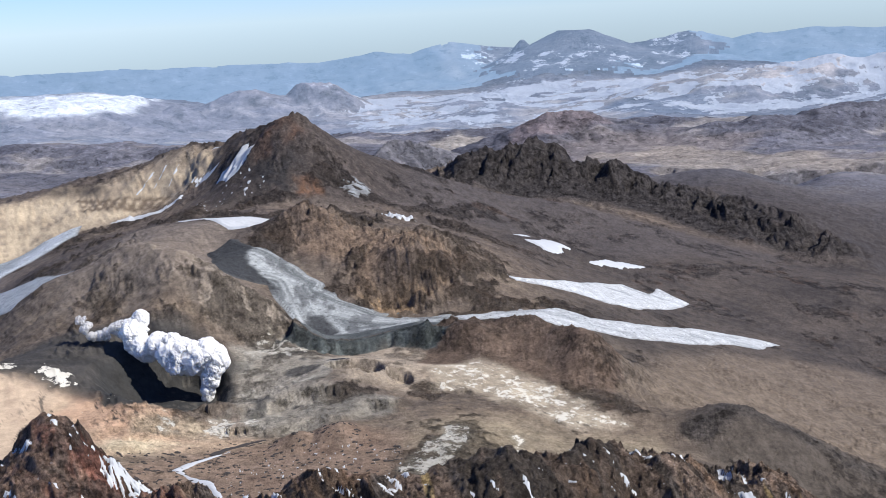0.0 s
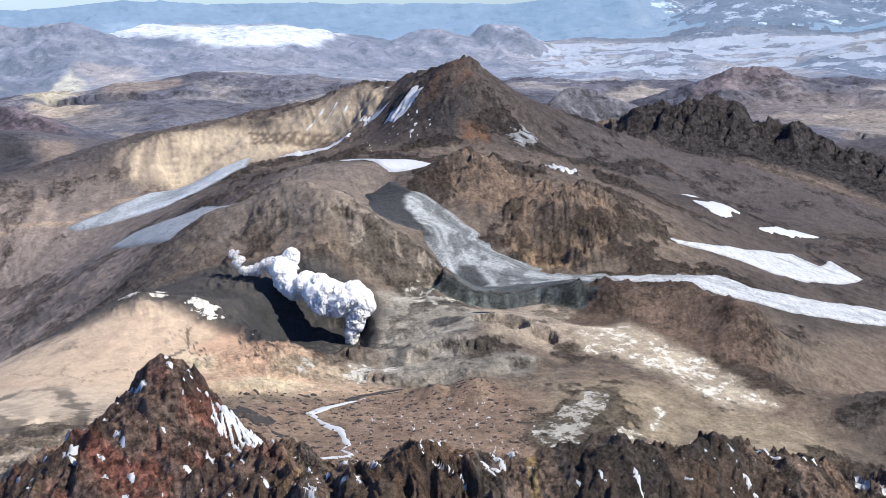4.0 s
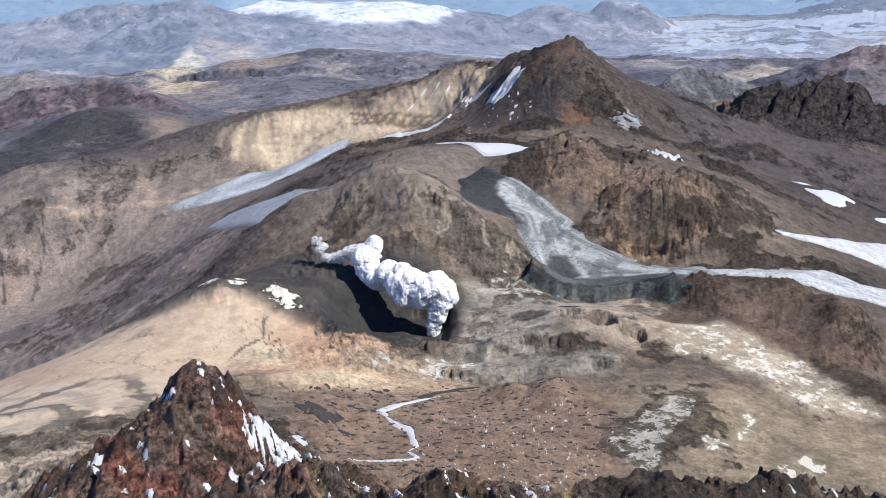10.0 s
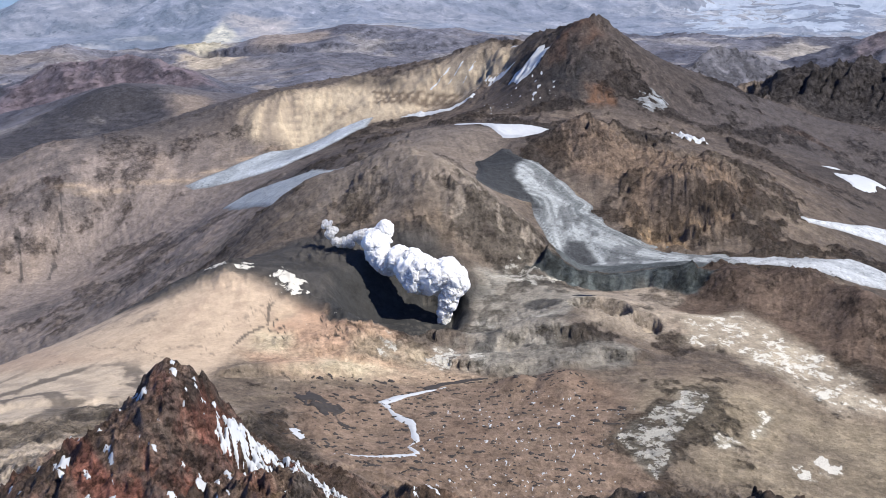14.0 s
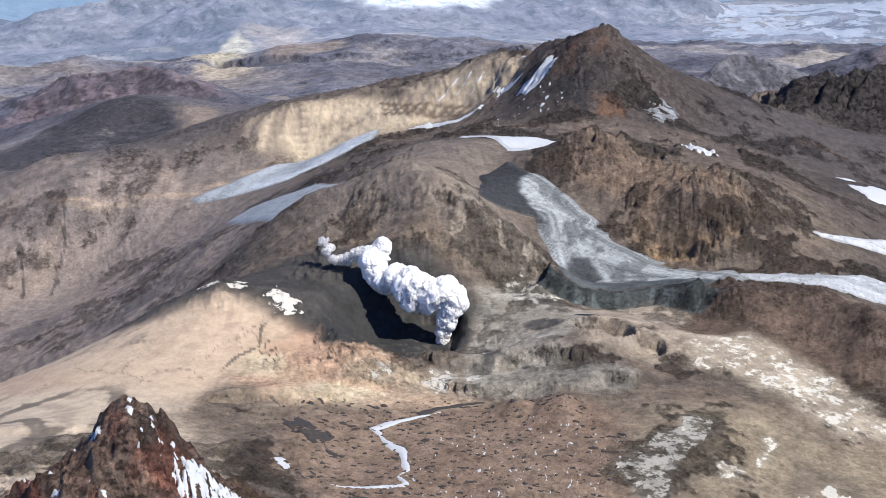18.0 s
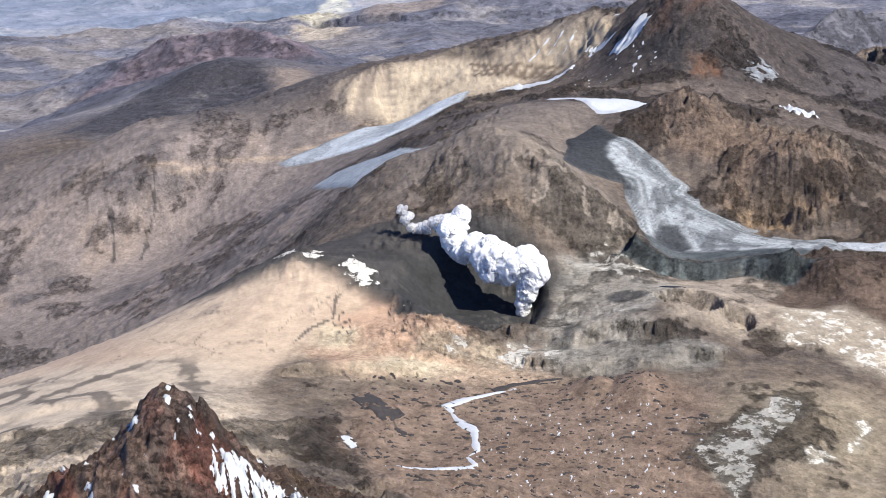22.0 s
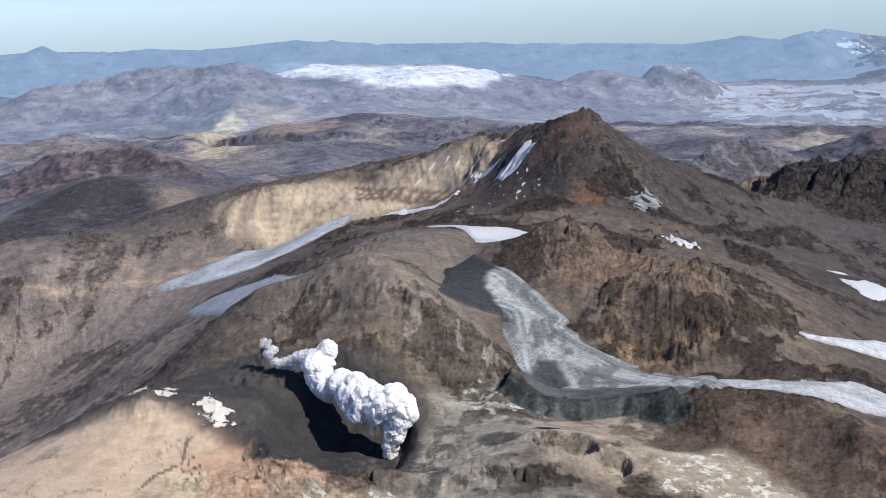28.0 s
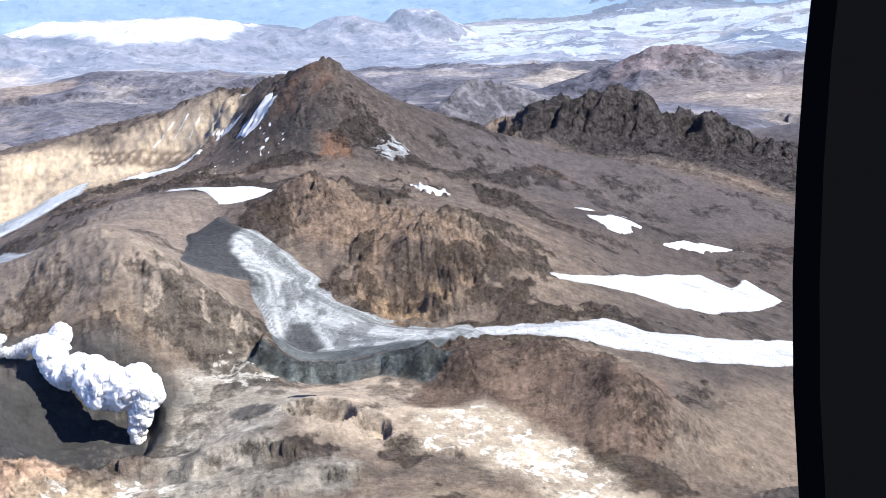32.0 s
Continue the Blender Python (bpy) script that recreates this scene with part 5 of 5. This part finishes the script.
# ---------------------------------------------------------------- ice and snow lying on the ground
def drape(name, label, category, outline, step, thick, soft, wob, size, seed, kind="", streaks=None, material=None, colour=None, group="", holes=None, parts=()):
    """A sheet of ice or snow that swells above the ground inside the outline and dips under it at its ragged edge."""
    p = np.array(outline, float)
    pad = soft + wob
    xs = np.arange(p[:, 0].min() - pad, p[:, 0].max() + pad, step)
    ys = np.arange(p[:, 1].min() - pad, p[:, 1].max() + pad, step * 1.3)
    X, Y = np.meshgrid(xs, ys)
    x, y = X.ravel(), Y.ravel()
    d = inside(x, y, outline) + wob * fbm(x, y, size, 4, seed)
    if holes:
        d = np.minimum(d, holes(x, y))
    z = height(x, y) + thick * np.clip(d / soft, -1, 1) + (0.15 * thick * fbm(x, y, size * 0.5, 3, seed + 7) * (d > 0))
    nx = len(xs)
    a, b = np.arange(len(ys) - 1)[:, None] * nx, np.arange(nx - 1)[None, :]
    f = np.stack([a + b, a + b + 1, a + nx + b + 1, a + nx + b], -1).reshape(-1, 4)
    f = f[(d[f] > -soft * 0.9).any(1)]
    used, inv = np.unique(f, return_inverse=True)
    c = None
    if material is None:
        c = np.empty((len(used), 3), np.float32)
        c[:] = colour or (0.33, 0.35, 0.365)
        if streaks:
            streaks(c, x[used], y[used], d[used])
    co, f = np.stack([x[used], y[used], z[used]], 1), inv.reshape(-1, 4)
    if not parts:
        return tagged(mesh_from(name, co, f, material or ICE, c), label, category, group, kind)
    top = tagged(new(name), label, category, group, kind)
    left = np.ones(len(f), bool)
    for child, test in parts:
        m = left & test(co[f, 0].mean(1), co[f, 1].mean(1))
        left &= ~m
        sub, back = np.unique(f[m], return_inverse=True)
        mesh_from(child, co[sub], back.reshape(-1, 4), material or ICE, c if c is None else c[sub]).parent = top
    return top


def flow_ice(c, x, y, d):
    """Curved dirt bands along the ice, blackened by debris at its head and margins, darker towards its front wall."""
    band = 0.6 * vnoise(d * 0.45 + 2.0 * fbm(x, y, 25, 3, 711), (x + y) * 0.012, 713) + 0.6 * vnoise(d * 1.3 + 3.0 * fbm(x, y, 30, 3, 712), (x + y) * 0.03, 714)
    mix(c, (0.125, 0.137, 0.140), np.clip(1.8 * band, 0, 0.9))
    mix(c, (0.40, 0.425, 0.425), np.clip(-1.5 * band, 0, 0.8))
    mix(c, (0.10, 0.105, 0.11), 0.7 * smooth(0.08, 0.35, fbm(x * 1.2, y * 0.5, 8, 5, 715)))
    head = inside(x, y, [(-76, 750), (-51, 775), (-34, 758), (-42, 726), (-33, 704), (-24, 688), (-46, 680), (-70, 668)])
    mix(c, (0.038, 0.040, 0.043), 0.96 * smooth(-2, 2, head + 3 * fbm(x, y, 9, 3, 717)))
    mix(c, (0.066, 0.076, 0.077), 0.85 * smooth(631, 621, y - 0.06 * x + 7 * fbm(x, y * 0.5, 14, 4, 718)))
    dirt = inside(x, y, [(-14, 630), (-9, 656), (-1, 658), (6, 636), (2, 630)])
    mix(c, (0.040, 0.042, 0.046), 0.9 * smooth(-2, 2, dirt + 2 * fbm(x, y, 7, 3, 719)))
    mix(c, (0.090, 0.090, 0.090), 0.55 * smooth(2.2, 0.2, d))


def pale_ice(c, x, y, d):
    band = vnoise(d * 0.5 + 1.5 * fbm(x, y, 22, 3, 721), (x + y) * 0.02, 723)
    mix(c, (0.47, 0.49, 0.50), np.clip(0.6 + 0.9 * band, 0, 1))
    mix(c, (0.30, 0.32, 0.33), 0.7 * smooth(0.15, 0.4, fbm(x * 0.6, y * 1.3, 12, 5, 725)))
    mix(c, (0.20, 0.20, 0.20), 0.6 * smooth(2.5, 0.0, d))


def grey_ice(c, x, y, d):
    mix(c, (0.30, 0.33, 0.35), np.clip(0.4 + 1.2 * fbm(x, y * 0.6, 30, 4, 727), 0, 1))
    mix(c, (0.16, 0.16, 0.16), 0.8 * smooth(4, 0, d))


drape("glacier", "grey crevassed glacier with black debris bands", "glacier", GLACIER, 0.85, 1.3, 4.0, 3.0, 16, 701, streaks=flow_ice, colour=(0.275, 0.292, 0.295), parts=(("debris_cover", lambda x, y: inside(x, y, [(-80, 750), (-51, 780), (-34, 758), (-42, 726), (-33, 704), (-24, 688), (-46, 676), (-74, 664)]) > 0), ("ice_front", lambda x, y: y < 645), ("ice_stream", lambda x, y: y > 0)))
drape("glacier", "white glacier tongue running down the brown slope", "glacier", TONGUE, 1.2, 1.3, 5.0, 4.0, 24, 703, streaks=pale_ice, colour=(0.42, 0.44, 0.455), parts=(("upper_ice", lambda x, y: x < 150), ("snout", lambda x, y: x > 250), ("middle_ice", lambda x, y: y > 0)))
drape("snowfield", "white snowfield lying in a hollow of brown slope", "snowfield", EASTSNOW, 1.2, 1.2, 5.0, 4.0, 24, 705, streaks=pale_ice, colour=(0.50, 0.52, 0.535), parts=(("snow_tail", lambda x, y: x < 185), ("snow_basin", lambda x, y: y > 0)))
drape("glacier", "grey glacier arm below the yellow cliff", "glacier", WESTARM, 1.6, 1.4, 6.0, 4.0, 30, 707, streaks=grey_ice, colour=(0.50, 0.54, 0.57), parts=(("snout", lambda x, y: x < -285), ("ice_stream", lambda x, y: y > 0)))
drape("glacier", "dusty grey ice patch on the valley side", "glacier", WESTICE, 1.4, 1.0, 6.0, 4.0, 30, 709, streaks=grey_ice, colour=(0.36, 0.39, 0.41))
def ribbon(line, widths):
    """Outline of a strip along a line, of those half widths."""
    left, right = [], []
    for k, ((x, y), w) in enumerate(zip(line, widths)):
        a, b = line[max(k - 1, 0)], line[min(k + 1, len(line) - 1)]
        s = math.hypot(b[0] - a[0], b[1] - a[1])
        left.append((x - w * (b[1] - a[1]) / s, y + w * (b[0] - a[0]) / s))
        right.append((x + w * (b[1] - a[1]) / s, y - w * (b[0] - a[0]) / s))
    return left + right[::-1]


SNOWS = [   # label, outline, thickness, softness, raggedness
    ("white snow tongue on the dark summit cone", [(-27, 990), (-36, 1004), (-44, 1002), (-56, 1012), (-60, 1004), (-52, 978), (-41, 980), (-34, 983)], 1.2, 2.0, 1.5),
    ("narrow snow strip beside the summit cone", [(-57, 1036), (-68, 1046), (-80, 1050), (-78, 1042), (-66, 1034)], 0.8, 2.0, 2.0),
    ("grey snow gully below the old crater rim", [(-152, 1044), (-130, 1049), (-104, 1044), (-90, 1044), (-88, 1036), (-114, 1032), (-140, 1036)], 0.7, 2.5, 3.0),
    ("flat white snow patch on a rock shelf", SHELFSNOW, 1.2, 3.0, 3.0),
    ("small white snow patch below the summit", [(56, 850), (68, 836), (80, 830), (75, 810), (65, 813)], 0.8, 2.0, 2.0),
    ("white snow patch on the dark eastern slope", [(172, 884), (192, 897), (208, 884), (195, 868), (181, 863)], 1.0, 3.0, 4.0),
    ("long snow patch on the dark eastern slope", [(216, 867), (251, 897), (278, 894), (243, 870)], 1.0, 3.0, 4.0),
    ("small snow scrap on the dark eastern slope", [(168, 905), (178, 912), (182, 905), (174, 900)], 0.7, 2.0, 2.0),
    ("small snow scrap on the dark eastern slope", [(196, 910), (206, 914), (210, 908), (200, 905)], 0.7, 2.0, 2.0),
    ("thin snow line on the yellow cliff", ribbon([(-116, 1096), (-131, 1078)], (0.9, 0.8)), 0.7, 0.8, 0.5),
    ("thin snow line on the yellow cliff", ribbon([(-104, 1094), (-117, 1078)], (0.8, 0.7)), 0.7, 0.8, 0.5),
    ("thin snow line on the yellow cliff", ribbon([(-94, 1086), (-103, 1072)], (0.7, 0.7)), 0.7, 0.8, 0.5),
    ("snow line on the summit ridge", [(-62, 1084), (-46, 1074), (-44, 1070), (-62, 1078)], 0.9, 1.6, 1.2),
    ("frozen white stream in the brown basin", ribbon([(-56, 467), (-64, 458), (-72, 449), (-77, 441), (-72, 431), (-66, 424), (-63, 420)], (0.5, 0.9, 2.0, 1.8, 1.5, 2.6, 0.8)), 0.4, 0.8, 1.5),
    ("thin grey frozen stream in the brown basin", ribbon([(-64, 420), (-62, 413), (-60, 405), (-62, 399), (-58, 391), (-64, 385)], (1.3, 1.0, 1.5, 1.0, 1.5, 1.2)), 0.3, 0.7, 1.4),
    ("frozen white stream pool in the brown basin", ribbon([(-58, 389), (-66, 385), (-75, 382), (-86, 379)], (1.0, 1.8, 1.3, 0.3)), 0.4, 0.8, 1.2),
    ("small frozen pool in the brown basin", [(-104, 397), (-101, 399), (-96, 392), (-99, 390)], 0.25, 0.8, 1.6),
]
for k, (label, outline, thick, soft, rag) in enumerate(SNOWS):
    drape("snow_patch", label, "snow", outline, 0.7, thick, soft, rag, 9, 731 + 5 * k, material=SNOW, group="snow patches")


drape("ice_patch", "grey ice patch in a hollow of the cone", "ice", [(38, 938), (50, 956), (62, 950), (56, 934), (44, 928)], 0.7, 0.8, 2.5, 3.0, 9, 761, streaks=grey_ice, colour=(0.26, 0.28, 0.295), holes=lambda x, y: 6 * (fbm(x, y * 2, 8, 4, 763) + 0.12))


def streaky(size, level, seed, ax, ay, turn=0.0):
    c, s = math.cos(turn), math.sin(turn)
    return lambda x, y: 6.0 * (fbm((x * c + y * s) * ax, (y * c - x * s) * ay, size, 4, seed) - level)


drape("snow_streaks", "broken snow streaks down the red peak", "snow", [(-85, 246), (-78, 252), (-69, 268), (-60, 264), (-53, 238), (-46, 214), (-50, 208), (-58, 220), (-66, 231), (-75, 236)], 0.24, 0.35, 0.35, 2.5, 8, 801, "stuff", material=SNOW, holes=streaky(1.4, 0.14, 803, 2.4, 0.45, 0.5))
drape("snow_streaks", "thin snow streaks on red rock faces", "snow", [(-170, 225), (-120, 262), (-80, 280), (-55, 250), (-50, 190), (-80, 150), (-160, 160)], 0.4, 0.35, 0.5, 3, 10, 805, "stuff", material=SNOW, holes=streaky(2.2, 0.53, 807, 2.0, 0.45, 0.7))
drape("snow_streaks", "thin snow streaks in the ridge's gullies", "snow", [(-56, 208), (-20, 196), (20, 196), (70, 214), (80, 170), (0, 140), (-60, 150)], 0.4, 0.35, 0.5, 3, 10, 809, "stuff", material=SNOW, holes=streaky(2.2, 0.53, 811, 2.2, 0.45, 0.5))
drape("snow_streaks", "thin snow streaks on the dark cone", "snow", [(-60, 1000), (-30, 975), (-20, 930), (-70, 920), (-90, 960)], 0.9, 0.5, 0.8, 3, 10, 813, "stuff", material=SNOW, holes=streaky(3.2, 0.58, 815, 2.0, 0.5))
drape("snow_specks", "small white snow specks on the lava", "snow", [(-60, 440), (-20, 462), (20, 440), (8, 400), (10, 370), (-50, 350), (-60, 390)], 0.4, 0.3, 0.45, 3, 20, 817, "stuff", material=SNOW, holes=streaky(1.3, 0.52, 819, 1.3, 0.5))
BLACK = plain("black_lava", (0.045, 0.040, 0.038), 0.9, 0.6, 0.3, 0.5)
drape("lava_blocks", "dark lava blocks scattered over the basin", "lava", [(-120, 450), (-60, 480), (-10, 480), (15, 440), (5, 380), (-60, 360), (-115, 400)], 0.4, 0.4, 0.45, 3, 20, 821, "stuff", material=BLACK, holes=streaky(1.6, 0.40, 823, 0.7, 1.2))
WATER = plain("dark_water", (0.022, 0.024, 0.026), 0.2, 0.5, 0.2, 0.02)
drape("pool", "small dark meltwater pool on the shelf", "pool", [(-8, 557), (-3, 561), (4, 560), (6, 557), (0, 555)], 0.4, 0.35, 0.8, 0.8, 5, 831, material=WATER)
drape("pool", "small dark meltwater pool on the shelf", "pool", [(9, 559), (12, 561), (14, 559)], 0.4, 0.3, 0.6, 0.5, 5, 833, material=WATER)
drape("lava_flow", "black wet lava tongue in the basin", "lava", [(-114, 438), (-106, 443), (-98, 436), (-90, 428), (-94, 419), (-106, 425)], 0.4, 0.4, 0.6, 4, 6, 835, material=BLACK, holes=lambda x, y: 5 * (fbm(x + y, y - x, 6, 4, 836) + 0.02))
drape("lava_flow", "black stream bed beside the frozen stream", "lava", ribbon([(-64, 462), (-57, 471), (-48, 477), (-40, 481)], (1.4, 1.8, 1.2, 0.8)), 0.4, 0.4, 0.6, 1.2, 6, 837, material=BLACK)


# ---------------------------------------------------------------- the steam plume
def steam(name, colour):
    m = bpy.data.materials.new(name)
    m.use_nodes = True
    n, l = m.node_tree.nodes, m.node_tree.links
    b = n["Principled BSDF"]
    b.inputs["Base Color"].default_value = (*colour, 1)
    b.inputs["Roughness"].default_value = 1.0
    b.inputs["Specular IOR Level"].default_value = 0.0
    b.inputs["Subsurface Weight"].default_value = 0.8
    b.inputs["Subsurface Radius"].default_value = (5.0, 5.0, 5.0)
    b.inputs["Subsurface Scale"].default_value = 1.0
    return m


STEAM = steam("dense_steam", (0.96, 0.95, 0.92))


def puff_mesh(seed, rough=0.22):
    bm = bmesh.new()
    bmesh.ops.create_icosphere(bm, subdivisions=5, radius=1.0)
    off = Vector((seed * 3.7, seed * 1.9, seed * 5.3))
    for v in bm.verts:
        p = v.co.normalized()
        lump = 0.0
        for k, (f, a) in enumerate(((1.3, 1.0), (2.8, 0.5), (6.0, 0.2), (12.0, 0.07))):
            lump += a * (1 - 2.2 * abs(noise.noise(p * f + off * (k + 1))))
        v.co = p * (1 + rough * (lump - 0.75))
    me = bpy.data.meshes.new("puff")
    bm.to_mesh(me)
    bm.free()
    me.polygons.foreach_set("use_smooth", np.ones(len(me.polygons), bool))
    return me


plume = tagged(new("steam_plume"), "billowing white steam plume drifting from the vent", "steam plume")
plume.location = (-66, 563, -5)
puffs = [puff_mesh(s) for s in range(5)]
for me in puffs:
    me.materials.append(STEAM)
rnd = random.Random(4)
SPINE = [(-67, 562, -6, 2.8), (-66.5, 562, -2, 3.4), (-65, 562, 3, 4.0), (-62.5, 563, 8, 5.0), (-61.5, 564, 13, 6.2), (-66, 566, 15, 7.4), (-72, 567, 13, 7.8), (-78, 569, 14, 8.0), (-83, 572, 17, 7.6), (-89, 576, 20, 6.0), (-96, 580, 16, 5.0), (-100, 583, 20, 6.0), (-102, 586, 26, 6.4), (-98, 588, 31, 4.2)]


def puff(x, y, z, r, me):
    ob = new("puff", me)
    ob.parent = plume
    ob.matrix_parent_inverse = Matrix.Translation((66, -563, 5))
    ob.location = (x, y, z)
    ob.rotation_euler = (rnd.uniform(0, 6), rnd.uniform(0, 6), rnd.uniform(0, 6))
    ob.scale = (r, r, r * rnd.uniform(0.85, 1.05))


for k, (x, y, z, r) in enumerate(SPINE):
    puff(x, y, z, r, puffs[k % 5])
    for j in range(8):
        a, e = rnd.uniform(0, 6.28), rnd.uniform(-0.7, 1.4)
        puff(x + 0.62 * r * math.cos(a) * math.cos(e), y + 0.62 * r * math.sin(a) * math.cos(e), z + 0.6 * r * math.sin(e), r * rnd.uniform(0.40, 0.72), puffs[(k + j) % 5])
# thin drifting wisps past the end of the plume
THIN = steam("thin_steam", (0.96, 0.95, 0.92))
THIN.node_tree.nodes["Principled BSDF"].inputs["Alpha"].default_value = 0.40
wisps = [puff_mesh(s + 9, 0.34) for s in range(3)]
for me in wisps:
    me.materials.append(THIN)
for x, y, z, r in ((-108, 590, 27, 3.4), (-113, 593, 25, 2.6), (-118, 597, 22, 2.2), (-122, 600, 22, 2.4), (-126, 600, 26, 2.8), (-129, 602, 30, 2.2)):
    for j in range(7):
        puff(x + r * rnd.uniform(-1.1, 1.1), y + r * rnd.uniform(-0.6, 0.6), z + r * rnd.uniform(-0.7, 0.8), r * rnd.uniform(0.40, 0.85), wisps[j % 3])


# ---------------------------------------------------------------- pillar of the aircraft's window, a miniature fitted to the camera's view where the flight ends
bm = bmesh.new()
EYE = Vector(PATH[-1][1:4])
EDGE = [(27.77379, 82.80495, 179.21987), (27.77239, 82.80317, 179.21217), (27.77119, 82.80117, 179.20359), (27.7703, 82.79914, 179.195), (27.76977, 82.79709, 179.1864), (27.76963, 82.79437, 179.17518)]
aside, ahead = Vector((0.996, -0.074, -0.049)), Vector((0.060, 0.970, -0.235))
ring = []
for q in EDGE:
    q = Vector(q)
    ring.append([bm.verts.new(EYE + 0.3 * (p - EYE)) for p in (q, q + 0.001 * aside - 0.001 * ahead, q + 0.024 * aside - 0.001 * ahead, q + 0.024 * aside + 0.005 * ahead, q + 0.001 * aside + 0.005 * ahead, q + 0.003 * ahead)])
for a, b in zip(ring, ring[1:]):
    for k in range(6):
        bm.faces.new((a[k], a[(k + 1) % 6], b[(k + 1) % 6], b[k]))
bm.faces.new(ring[0])
bm.faces.new(ring[-1][::-1])
bmesh.ops.recalc_face_normals(bm, faces=bm.faces)
me = bpy.data.meshes.new("window_pillar")
bm.to_mesh(me)
bm.free()
me.materials.append(plain("black_plastic", (0.004, 0.004, 0.0045), 1.0, 3.0, 0.15, 0.05, 0.0))
tagged(new("window_pillar", me), "black curved pillar of an aircraft window frame", "window frame")
